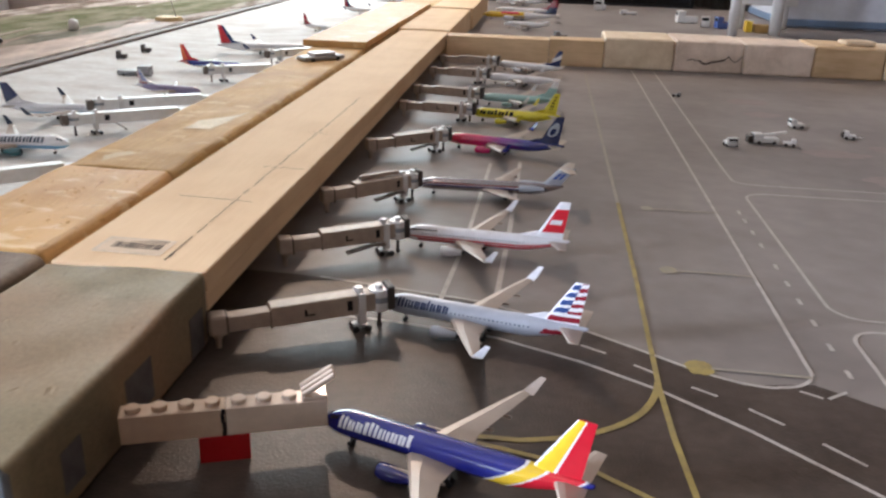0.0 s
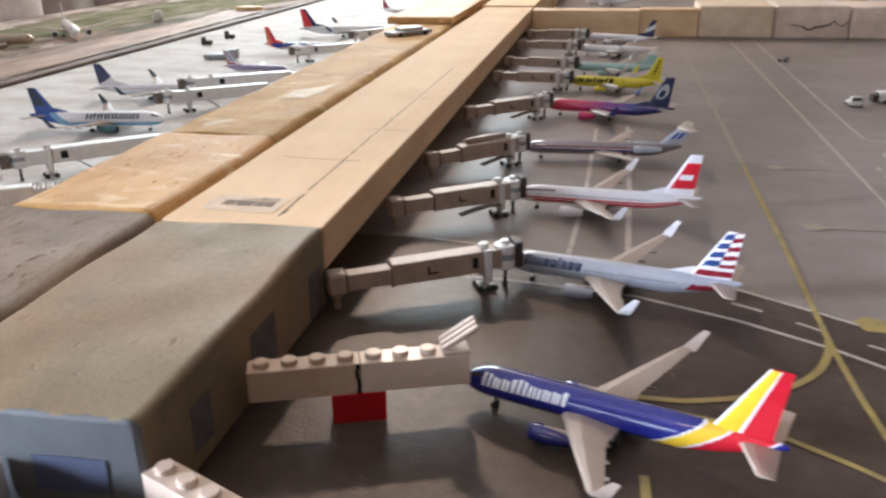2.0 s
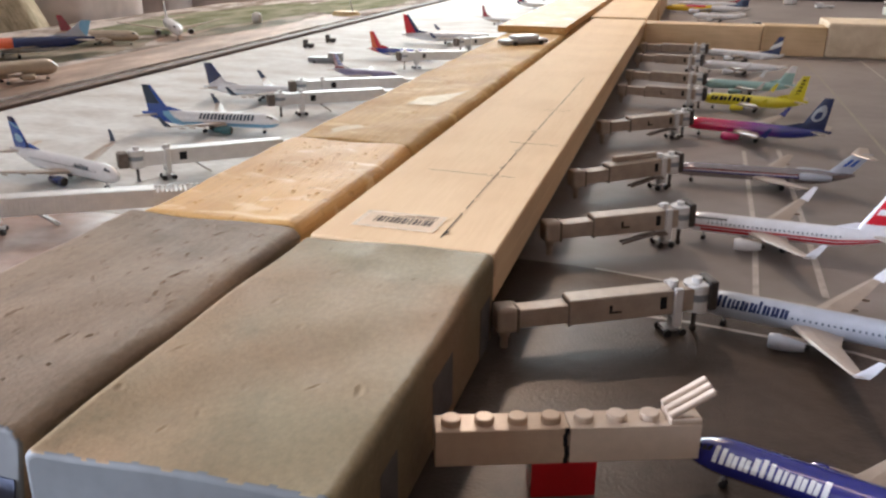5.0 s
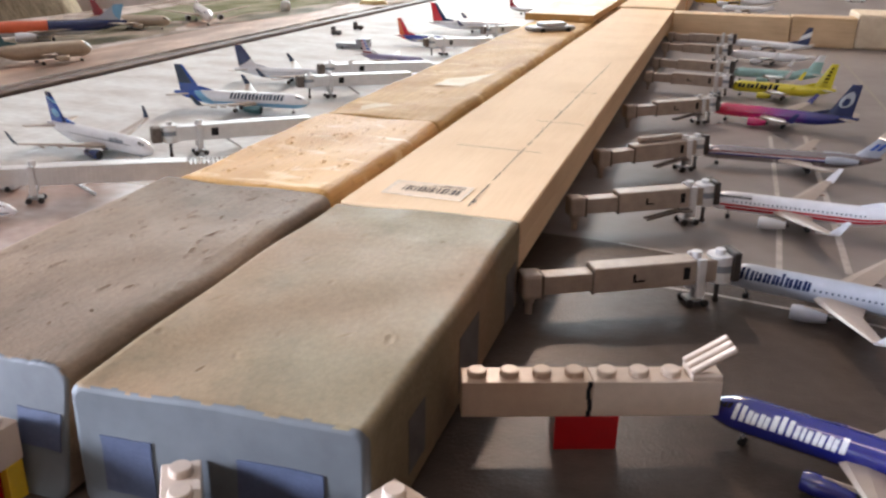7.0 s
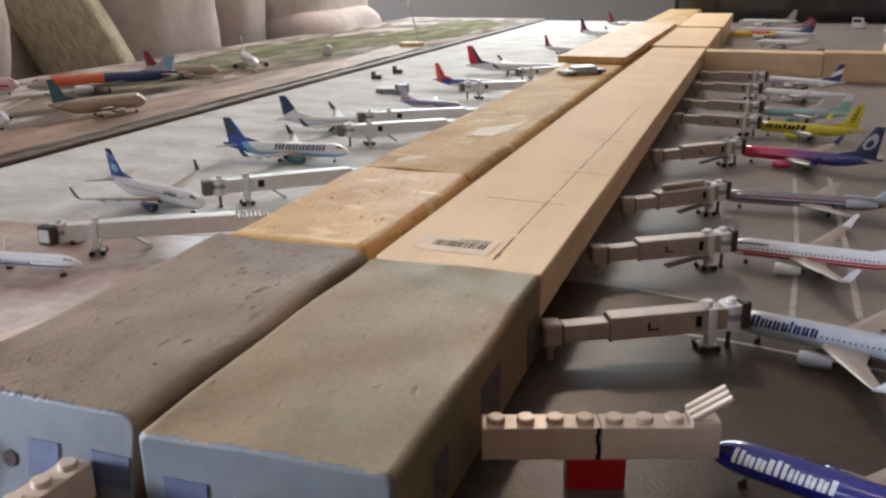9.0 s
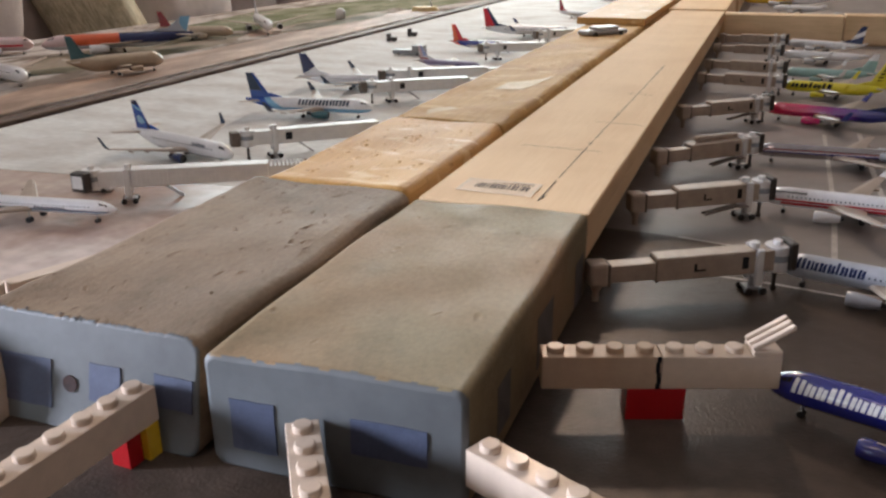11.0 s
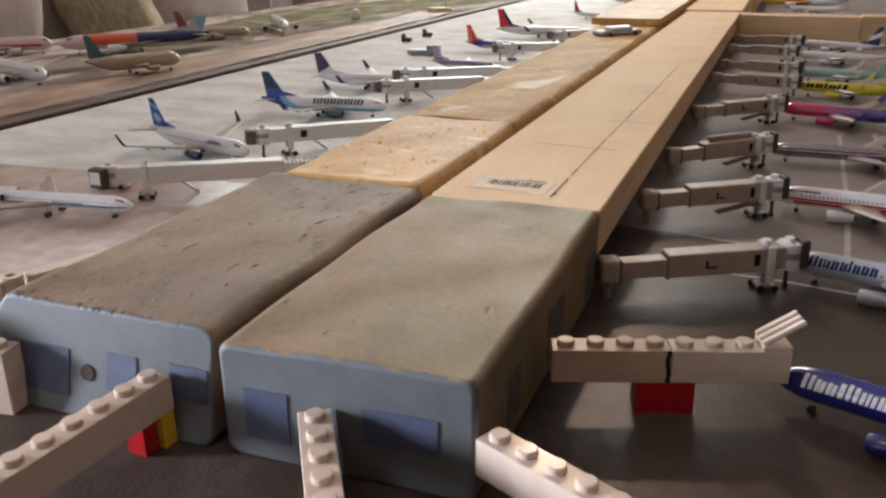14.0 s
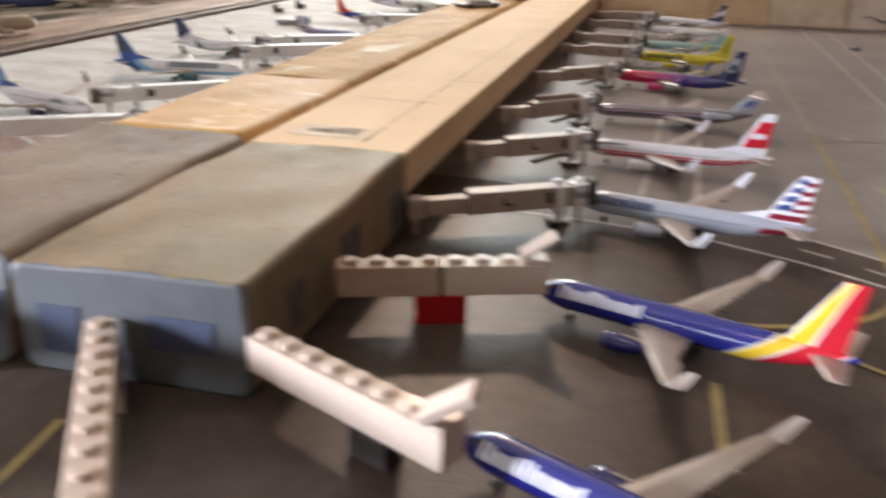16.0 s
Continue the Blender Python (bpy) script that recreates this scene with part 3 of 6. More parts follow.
def patch(name, material, cx, cy, rx, ry, z, label, seed):
    bm = bmesh.new()
    c = bm.verts.new((cx, cy, z))
    ring = []
    for k in range(40):
        a = 2 * math.pi * k / 40
        s = 1 + 0.34 * noise.noise(Vector((math.cos(a) * 1.6, math.sin(a) * 1.6, seed))) + 0.16 * noise.noise(Vector((math.cos(a) * 5, math.sin(a) * 5, seed)))
        ring.append(bm.verts.new((cx + rx * s * math.cos(a), cy + ry * s * math.sin(a), z)))
    for k in range(40):
        bm.faces.new((c, ring[k], ring[(k + 1) % 40]))
    return solid(name, bm, material, label, "paint patch", kind="structure")


patch("paint_patch", "bare_ply", -0.492, 0.66, 0.040, 0.62, 0.0054, "bare brown patch of worn plywood paint", 1.3)
patch("paint_patch", "bare_ply", -0.56, 0.90, 0.035, 0.10, 0.0054, "bare brown patch of worn plywood paint", 5.1)
patch("paint_patch", "dark_turf", -0.60, 0.62, 0.055, 0.20, 0.0056, "dark worn green paint on plywood", 12.2)
patch("paint_patch", "dark_turf", -0.545, 1.02, 0.030, 0.16, 0.0057, "dark worn green paint on plywood", 15.2)
patch("paint_patch", "grass_paint", -0.65, 1.10, 0.085, 0.30, 0.0056, "dull green painted turf on plywood", 2.2)
patch("paint_patch", "grass_paint", -0.56, 1.56, 0.085, 0.36, 0.0058, "dull green painted turf on plywood", 7.7)

# printed taxiway, lines
Z1, Z2, Z3 = 0.00015, 0.0003, 0.00045


def line(name, pts, w, material, label, z=Z2):
    return solid(name, strip(pts, w, z), material, label, "ground marking", kind="structure")


bm = bmesh.new()
vs = [bm.verts.new((x, y, Z1)) for x, y in ((0.9, -0.6), (0.9, -0.30), (0.30, 0.098), (0.245, 0.135), (0.2172, 0.1298), (0.1873, 0.1479), (0.1557, 0.1687), (0.10, 0.192), (0.02, 0.206), (-0.06, 0.21), (-0.0995, 0.21), (-0.0995, -0.6))]
f = bm.faces.new(vs)
f.normal_update()
if f.normal.z < 0:
    f.normal_flip()
solid("taxiway", bm, "taxi", "darker brown printed taxiway on the apron", "taxiway", kind="structure")

# shade on the floor left of the drilled block, laid on as a dark sheet
bm = bmesh.new()
vs = [bm.verts.new((x, y, Z2)) for x, y in ((-0.0990, -0.6), (-0.0990, 0.05), (-0.150, 0.05), (-0.172, 0.012), (-0.168, -0.020), (-0.145, -0.040), (-0.118, -0.047), (-0.104, -0.060))]
bm.faces.new(vs)
solid("taxiway", bm, "taxi", "dark floor patch painted for the shade beside the block", "taxiway", kind="structure")

# brighter colour stands in for window light and sheen west of the timber
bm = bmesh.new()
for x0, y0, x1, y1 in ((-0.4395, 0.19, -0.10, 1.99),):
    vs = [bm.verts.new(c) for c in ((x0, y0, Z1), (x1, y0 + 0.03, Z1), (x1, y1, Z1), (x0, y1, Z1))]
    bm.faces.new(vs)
solid("apron_slab", bm, "pale_apron", "grey apron with window sheen put into its paler colour", "apron", kind="structure")
# reddish print, lightened in place of more light on this side
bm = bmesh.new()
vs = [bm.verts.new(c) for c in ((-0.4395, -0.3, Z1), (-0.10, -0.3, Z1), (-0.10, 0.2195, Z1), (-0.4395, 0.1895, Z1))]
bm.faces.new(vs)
solid("apron_slab", bm, "red_apron", "reddish brown apron print, lightened for room light", "apron", kind="structure")
W_ = 0.0018
line("taxi_line", [(0.2465, 0.94), (0.2465, 0.15)] + arc(0.2305, 0.147, 0.0165, 0, -90)[1:] + bezier((0.2305, 0.1298), (0.214, 0.128), (0.1873, 0.1479)) + [(0.1557, 0.1687), (0.11, 0.19), (0.03, 0.205)], W_, "white_line", "white painted taxiway edge line")
line("taxi_line", [(0.274, 0.94), (0.2715, 0.47), (0.272, 0.4325)] + bezier((0.272, 0.4325), (0.276, 0.424), (0.295, 0.4235)) + [(0.60, 0.4215)], W_, "white_line", "white painted taxiway edge line")
line("taxi_line", [(0.60, 0.402), (0.30, 0.402)] + arc(0.287, 0.388, 0.014, 90, 180) + [(0.273, 0.225)] + arc(0.289, 0.2165, 0.016, 180, 270) + [(0.60, 0.2)], W_, "white_line", "white painted taxiway edge line")
line("taxi_line", [(0.60, 0.1885), (0.288, 0.1885)] + arc(0.287, 0.1755, 0.013, 90, 180) + [(0.274, 0.13)] + bezier((0.274, 0.13), (0.276, 0.11), (0.31, 0.075)) + [(0.40, -0.02)], W_, "white_line", "white painted taxiway edge line")
line("taxi_line", [(0.02, 0.166), (0.07, 0.162), (0.12, 0.1535), (0.155, 0.138), (0.1837, 0.1205), (0.213, 0.0965), (0.2445, 0.066), (0.33, -0.02), (0.40, -0.09)], W_, "white_line", "white painted taxiway edge line")
for y in (0.357, 0.340, 0.318, 0.296, 0.263, 0.240, 0.218, 0.194, 0.170, 0.146):
    line("taxi_dash", [(0.2615, y - 0.0035), (0.2615, y + 0.0035)], 0.0020, "white_line", "short white taxiway dash")
for a, b in (((0.1554, 0.1530), (0.1655, 0.1472)), ((0.1761, 0.1392), (0.1837, 0.1337)), ((0.1966, 0.1249), (0.2054, 0.1193)), ((0.2153, 0.1119), (0.2258, 0.1026)), ((0.238, 0.1287), (0.2455, 0.1245)), ((0.2475, 0.1245), (0.256, 0.131)), ((0.236, 0.0925), (0.247, 0.081)), ((0.257, 0.071), (0.268, 0.06))):
    line("taxi_dash", [a, b], 0.0015, "white_line", "short white taxiway dash")
line("lead_line", [(0.186, 0.90), (0.186, 0.36)], 0.0022, "faint_yellow", "faded yellow taxi centre line", Z3)
line("lead_line", [(0.186, 0.36), (0.1855, 0.23), (0.184, 0.123), (0.185, 0.088), (0.1885, 0.04), (0.195, -0.05)], 0.0022, "yellow_line", "yellow painted taxi centre line", Z3 + 0.00012)
line("lead_line", bezier((0.184, 0.126), (0.1785, 0.086), (0.132, 0.0775), 14) + [(0.118, 0.0775)], 0.0027, "yellow_line", "yellow painted stand lead-in line", Z3)
line("lead_line", [(0.118, 0.0735), (0.1563, 0.0637), (0.1749, 0.0508), (0.20, 0.03)], 0.0022, "yellow_line", "yellow painted stand lead-in line", Z3 + 0.00006)
line("lead_line", [(0.1196, 0.0377), (0.1208, -0.0037)], 0.0026, "yellow_line", "yellow painted stand lead-in line", Z3)
line("lead_line", [(-0.036, -0.0276), (-0.0335, -0.0496), (-0.03, -0.1)], 0.0020, "yellow_line", "yellow painted stand lead-in line", Z3)
for cx, cy, r, paint, words in ((0.2022, 0.1412, 0.0058, "yellow_line", "yellow"), (0.2035, 0.2470, 0.0046, "dull_yellow", "dull yellow"), (0.2035, 0.3525, 0.0042, "faint_yellow", "faded yellow")):
    patch("stop_mark", paint, cx, cy, r, r, Z3, words + " painted spot on the apron", cx * 90)
    line("stop_mark", [(cx + r * 0.8, cy), (0.2455, cy - 0.001)], 0.0018, "faint_yellow", "faint yellow apron line", Z3 + 0.00006)
line("stand_line", [(0.0915, 0.185), (0.096, 0.27), (0.099, 0.44)], 0.0024, "white_line", "pale worn stand line beneath the aircraft")
line("stand_line", [(0.1175, 0.20), (0.1195, 0.30), (0.1205, 0.45)], 0.0028, "white_line", "pale worn stand line beneath the aircraft")

for cx, cy, rx, ry, seed in ((0.352, 0.755, 0.022, 0.016, 1.0), (0.352, 0.690, 0.016, 0.012, 2.5), (0.372, 0.535, 0.026, 0.014, 4.0), (0.392, 0.455, 0.022, 0.016, 6.0), (0.425, 0.560, 0.018, 0.010, 8.0)):
    patch("scuff", "stain", cx, cy, rx, ry, Z1, "faint reddish scuff on the grey apron", seed)

# ---- timber terminal ----
H = 0.032


def timber(name, x0, x1, y0, y1, h, material, label, bevel=0.006, wobble=0.0006, z0=0.0, cuts=14):
    """A length of sawn timber with eased, slightly uneven edges."""
    bm = bmesh.new()
    box(bm, (x0, y0, z0), (x1, y1, z0 + h), bevel, 4)
    long = [e for e in bm.edges if abs(e.verts[0].co.y - e.verts[1].co.y) > (y1 - y0) * 0.5]
    bmesh.ops.subdivide_edges(bm, edges=long, cuts=cuts, use_grid_fill=True)
    roughen(bm, wobble, 45, lambda c: c.z > z0 + 0.002 and y0 + 0.001 < c.y < y1 - 0.001)
    cx, cy = (x0 + x1) / 2, (y0 + y1) / 2
    bmesh.ops.translate(bm, verts=bm.verts, vec=(-cx, -cy, -z0))
    ob = solid(name, bm, material, label, "timber", smooth=True, m=pose(cx, cy, z0))
    wn_mod = ob.modifiers.new("even_normals", "WEIGHTED_NORMAL")
    wn_mod.weight, wn_mod.keep_sharp = 100, True
    return ob


def dented_block(name, x0, x1, y0, y1, h, mats, label, west=0.004, east=0.004, ends=0.0012, dents=40, seed=1, step=0.0006, dent=(0.0006, 0.0016), deep=0.0005, sway=0.0005, slope=0.0, notches=False, stretch=(1.0, 3.0), lean=0.0, skew=0.0):
    """A worn length of timber as one fine skin: rounded long edges, sharper ends, dents knocked into the top.
    slope: how far the worn east shoulder falls; notches: saw-tooth marks along the front top edge;
    lean: how far the top of the front face falls back; skew: how far its east side does."""
    rnd = random.Random(seed)
    foot = 0.0035
    sect = []

    def corner(cx, cz, r, a0, a1):
        n = max(3, int(r / step))
        for k in range(n + 1):
            a = radians(a0 + (a1 - a0) * k / n)
            sect.append((cx + r * math.cos(a), cz + r * math.sin(a)))

    corner(x0 + foot, foot, foot, 270, 180)
    for k in range(1, 8):
        sect.append((x0, foot + (h - west - foot) * k / 8))
    corner(x0 + west, h - west, west, 180, 90)
    n = int((x1 - x0 - west - east) / step)
    for k in range(1, n):
        sect.append((x0 + west + (x1 - x0 - west - east) * k / n, h))
    corner(x1 - east, h - east, east, 90, 0)
    for k in range(1, 8):
        sect.append((x1, h - east + (foot - h + east) * k / 8))
    corner(x1 - foot, foot, foot, 0, -90)
    m = int((y1 - y0 - 2 * ends) / step)
    rows = [(y0 + ends * (1 - math.sin(radians(a))), ends * (1 - math.cos(radians(a)))) for a in (90, 55, 25)]
    rows += [(y0 + ends + (y1 - y0 - 2 * ends) * k / m, 0.0) for k in range(m + 1)]
    rows += [(y1 - ends * (1 - math.sin(radians(a))), ends * (1 - math.cos(radians(a)))) for a in (25, 55, 90)]
    xc, zc = (x0 + x1) / 2, h / 2
    sx, sz = np.array([q[0] for q in sect]), np.array([q[1] for q in sect])
    Y = np.array([r[0] for r in rows])[:, None] + 0 * sx[None, :]
    inset = np.array([r[1] for r in rows])[:, None]
    X = sx[None, :] - np.sign(sx - xc)[None, :] * np.minimum(inset, np.abs(sx - xc)[None, :])
    Z = sz[None, :] - np.sign(sz - zc)[None, :] * np.minimum(inset, np.abs(sz - zc)[None, :])
    upper = np.clip((Z - (h - 0.006)) / 0.005, 0, 1)
    dz = sway * (np.sin(X * 61 + seed) * np.cos(Y * 47 + 2 * seed) + 0.6 * np.sin(X * 133 - Y * 98 + seed))
    if slope:
        dz = dz - slope * np.clip((X - (x1 - 0.0070)) / 0.0070, 0, 1)
    if notches:
        near = np.clip(1.15 - (Y - y0) / 0.0024, 0, 1)
        dz = dz - 0.0006 * near * np.clip(np.sin(X * 3300 + 2.5 * np.sin(X * 610)) * (0.70 + 0.35 * np.sin(X * 170) + 0.25 * np.sin(X * 1130)), 0, 1)
    for _ in range(dents):
        cx, cy = rnd.uniform(x0 + 0.002, x1 - 0.002), rnd.uniform(y0 + 0.002, y1 - 0.002)
        rx = rnd.uniform(*dent)
        ry = rx * rnd.uniform(*stretch)
        a = rnd.gauss(0.0, 0.35)
        u, v = (X - cx) * math.cos(a) + (Y - cy) * math.sin(a), (Y - cy) * math.cos(a) - (X - cx) * math.sin(a)
        q = np.sqrt((u / rx) ** 2 + (v / ry) ** 2)
        dz = dz + deep * rnd.uniform(0.4, 1.1) * (0.30 * np.exp(-((q - 1.2) / 0.28) ** 2) - np.clip(1 - q * q, 0, 1) ** 1.5)
    Z = Z + dz * upper
    Y = Y + np.clip(1 - (Y - y0) / 0.03, 0, 1) * (lean * Z / h + skew * (X - x0) / (x1 - x0))
    cols, count = len(sect), len(rows)
    me = bpy.data.meshes.new(name)
    verts = np.stack([X - xc, Y - (y0 + y1) / 2, Z], -1).reshape(-1, 3).tolist()
    faces, slot = [], []
    for j in range(count - 1):
        for i in range(cols):
            k = (i + 1) % cols
            faces.append((j * cols + i, j * cols + k, (j + 1) * cols + k, (j + 1) * cols + i))
            y = (rows[j][0] + rows[j + 1][0]) / 2
            edge = 0.0010 + 0.0005 * math.sin(sect[i][0] * 420 + seed) + 0.0003 * math.sin(sect[i][0] * 1300)
            slot.append(1 if min(y - y0, y1 - y) < edge * (0.7 if sect[i][1] > h - 0.001 else 1.6) else 0)
    faces += [tuple(range(cols))[::-1], tuple(range((count - 1) * cols, count * cols))]
    slot += [1, 1]
    me.from_pydata(verts, [], faces)
    for mt in mats:
        me.materials.append(M[mt])
    me.polygons.foreach_set("material_index", slot)
    me.polygons.foreach_set("use_smooth", [True] * (len(faces) - 2) + [False] * 2)
    me.update()
    ob = new(name, me)
    ob.matrix_world = pose(xc, (y0 + y1) / 2, 0)
    return tagged(ob, label, "timber")


dented_block("timber_block", -0.0628, 0.0042, -0.0074, 0.1265, H, ("grey_timber", "grey_end"), "grey painted timber block with rounded worn edges", 0.0032, 0.0024, 0.0014, 26, 5, step=0.00042, deep=0.00030, dent=(0.0004, 0.0012), stretch=(1.0, 4.0), skew=0.0014)
dented_block("timber_block", -0.1400, -0.0674, -0.0080, 0.1345, H - 0.0005, ("rough_timber", "grey_end"), "grey painted timber block with a drilled hole", 0.0065, 0.0038, 0.0009, 130, 8, step=0.00042, deep=0.0006, dent=(0.00028, 0.0007), slope=0.0008, notches=True, stretch=(1.5, 5.0), lean=0.0062)
dented_block("timber_board", -0.1345, -0.0675, 0.1352, 0.2625, H, ("orange_timber", "orange_timber"), "orange brown aged timber board with dents", 0.0065, 0.0055, 0.0012, 70, 12, deep=0.0007, dent=(0.0004, 0.0010), step=0.0005)
dented_block("timber_board", -0.1335, -0.0670, 0.2632, 0.835, H, ("tan_timber", "tan_timber"), "tan aged timber board with a pale glue patch", 0.006, 0.006, 0.0012, 60, 17, step=0.0012, dent=(0.0010, 0.0026), deep=0.0006)
timber("timber_board", -0.0606, 0.0045, 0.1272, 0.998, 0.0088, "fresh_timber", "fresh pale timber board with pencil lines", 0.0009, 0.00008, z0=H - 0.0088, cuts=50)
timber("timber_board", -0.0604, 0.0042, 0.1274, 0.998, 0.0086, "fresh_timber", "fresh pale timber board beneath another", 0.0009, 0.0003, z0=H - 0.0175, cuts=50)
timber("timber_board", -0.056, -0.012, 0.1280, 0.990, H - 0.0176, "tan_timber", "narrow timber board under the pale board", 0.001, 0.0003, cuts=20)
timber("timber_board", -0.140, -0.0665, 0.79, 1.35, 0.0075, "orange_timber", "short orange timber board laid on top", 0.001, 0.0003, z0=H)
timber("timber_board", -0.064, 0.006, 0.9995, 1.33, 0.034, "fresh_timber", "fresh pale timber board", 0.0012, 0.0003)
timber("timber_board", -0.062, 0.010, 1.331, 1.72, 0.036, "fresh_timber", "fresh pale timber board with a dark knot", 0.0012, 0.0003)
timber("timber_board", -0.140, -0.0665, 0.836, 1.95, H, "tan_timber", "tan aged timber board", 0.004, 0.0006, cuts=40)

# blue tape windows and the drilled hole on the block ends


LEAN = math.atan2(0.0062, H)


def lean_y(z):
    """Where the leaning front face of the drilled block stands at that height."""
    return -0.0080 + z * math.tan(LEAN)


def plate(name, cx, cz, w, h, material, label, category="tape"):
    bm = bmesh.new()
    box(bm, (-w / 2, -0.00015, -h / 2), (w / 2, 0.00015, h / 2))
    bmesh.ops.subdivide_edges(bm, edges=[e for e in bm.edges], cuts=7, use_grid_fill=True)
    for v in bm.verts:
        shift = noise.noise_vector(Vector((v.co.x * 260 + cx * 900, 0, v.co.z * 260))) * 0.0004
        v.co.x += shift.x
        v.co.z += shift.z
    if cx < -0.067:
        return solid(name, bm, material, label, category, m=pose(cx, lean_y(cz) - 0.0002, cz, -math.degrees(LEAN)))
    return solid(name, bm, material, label, category, m=pose(cx, -0.0076 + 0.0014 * (cx + 0.0628) / 0.067, cz, 0, 0, 1.2))


for cx, cz, w, h in ((-0.0500, 0.0132, 0.0122, 0.0140), (-0.0145, 0.0160, 0.0190, 0.0095), (-0.1255, 0.0123, 0.0227, 0.0135), (-0.0962, 0.0150, 0.0099, 0.0105), (-0.0748, 0.0163, 0.0117, 0.0087)):
    plate("masking_tape", cx, cz, w, h, "blue_tape", "faded blue masking tape rectangle on grey timber")
# east face tape: the shade there is put into a duller colour
for cy, cz, w, h in ((0.0660, 0.0140, 0.019, 0.016), (0.1150, 0.0110, 0.013, 0.017), (0.0230, 0.0140, 0.011, 0.014)):
    bm = bmesh.new()
    box(bm, (-0.00015, -w / 2, -h / 2), (0.00015, w / 2, h / 2))
    solid("masking_tape", bm, "shade_tape", "masking tape rectangle, colour dulled for the shaded side", "tape", m=pose(0.0042, cy, cz))
# the hole is a flush plug; its depth is only dark colour
bm = bmesh.new()
tube(bm, (0, -0.0002, 0), (0, 0.004, 0), 0.0023, n=20)
solid("drilled_hole", bm, "bore", "drilled hole as a flush plug, shade put into its colour", "hole", m=pose(-0.1077, lean_y(0.0134) - 0.0002, 0.0134, -math.degrees(LEAN)))
# torn paint flecks along the front edge of the rough block
random.seed(11)
bm = bmesh.new()
for k in range(20):
    x = -0.1320 + 0.060 * k / 19 + 0.0030 * math.sin(5.3 * k) + random.uniform(-0.0004, 0.0004)
    s = random.uniform(0.0002, 0.00045)
    box(bm, (-s, -random.uniform(0.0001, 0.0004), -s), (s, 0.0012, s * random.uniform(0.8, 2.0)), 0.0001, 1, m=pose(x, -0.0009, H - 0.0012, -58, random.uniform(-25, 25), 0))
solid("paint_flecks", bm, "fleck", "pale torn paint flecks along the timber edge", "paint flecks", kind="stuff")

# pencil lines, bar code label and glue patch on the boards
ZT = H + 0.00016
random.seed(23)
way = [(-0.0165, 0.136), (-0.0160, 0.205), (-0.0150, 0.29), (-0.0135, 0.40), (-0.0125, 0.50)]
y = 0.136
while y < 0.50:
    run = random.uniform(0.010, 0.030)
    ends = [(float(np.interp(q, [p[1] for p in way], [p[0] for p in way])), q) for q in (y, min(0.5, y + run))]
    solid("pencil_line", strip(ends, random.uniform(0.00036, 0.00068), ZT), "pencil", "thin broken pencil line drawn on pale timber", "pencil line", kind="structure")
    y += run + random.uniform(0.001, 0.006)
for pts in ([(-0.046, 0.2210), (-0.030, 0.2200), (-0.0075, 0.2182)], [(-0.023, 0.2835), (0.0015, 0.2820)], [(-0.020, 0.372), (-0.005, 0.3712)]):
    solid("pencil_line", strip(pts, 0.0005, ZT), "pencil", "thin pencil line drawn on pale timber", "pencil line", kind="structure")
for y in (0.139, 0.141, 0.205, 0.214, 0.232, 0.265, 0.31):
    solid("pencil_line", strip([(-0.0166, y), (-0.0153, y + 0.002)], 0.0007, ZT + 0.0001), "marker", "dark pencil tick on pale timber", "pencil line", kind="structure")
label = thing("barcode_label", pose(-0.0353, 0.1488, ZT, 0, 0, -1), "small paper bar code label stuck on pale timber", "label")
bm = bmesh.new()
box(bm, (-0.0152, -0.0088, 0), (0.0152, 0.0088, 0.00006))
part("paper", bm, "paper", label)
bm = bmesh.new()
for lo, hi in (((-0.0152, -0.0088), (0.0152, -0.0076)), ((-0.0152, 0.0076), (0.0152, 0.0088)), ((-0.0152, -0.0076), (-0.0136, 0.0076)), ((0.0144, -0.0076), (0.0152, 0.0076))):
    box(bm, (*lo, 0.00006), (*hi, 0.00011))
part("rim", bm, "label_rim", label, "whitish clear film rim")
random.seed(3)
x = -0.0095
bm = bmesh.new()
while x < 0.0125:
    w = random.choice((0.0005, 0.0008, 0.0012))
    box(bm, (x, -0.0028, 0.00006), (x + w, 0.0036, 0.00012))
    x += w + random.choice((0.0004, 0.0005, 0.0007))
part("barcode", bm, "print", label, "black bar code stripes")
bm = bmesh.new()
for k in range(3):
    box(bm, (-0.004 + 0.004 * k, 0.0048 + 0.0011 * k, 0.00006), (0.0125, 0.0052 + 0.0011 * k, 0.00012))
part("print_bar", bm, "print", label, "thin printed bars")
bm = bmesh.new()
ring = []
corners = [Vector(c) for c in ((-0.1030, 0.362, 0), (-0.0850, 0.364, 0), (-0.0770, 0.434, 0), (-0.1000, 0.424, 0))]
for a, b in zip(corners, corners[1:] + corners[:1]):
    for k in range(8):
        p = a.lerp(b, k / 8)
        ring.append(bm.verts.new((p.x + 0.0012 * noise.noise(p * 160), p.y + 0.0025 * noise.noise(p * 120), H + 0.0003)))
bm.faces.new(ring)
solid("glue_patch", bm, "glue", "pale dried glue patch on tan timber", "paint patch", kind="structure")
patch("glue_patch", "glue", -0.108, 0.283, 0.010, 0.013, H + 0.0003, "pale dried glue patch on tan timber", 9.1)

# small grey toy car on the board
car = thing("toy_car", pose(-0.0935, 0.690, H, 0, 0, 47), "small grey toy vehicle standing on the timber", "toy")
bm = bmesh.new()
box(bm, (-0.024, -0.009, 0.0012), (0.024, 0.009, 0.0055), 0.002, 3)
part("body", bm, "plastic_grey", car)
bm = bmesh.new()
box(bm, (-0.012, -0.0075, 0.0055), (0.015, 0.0075, 0.0088), 0.002, 3)
part("roof", bm, "plastic_white", car)
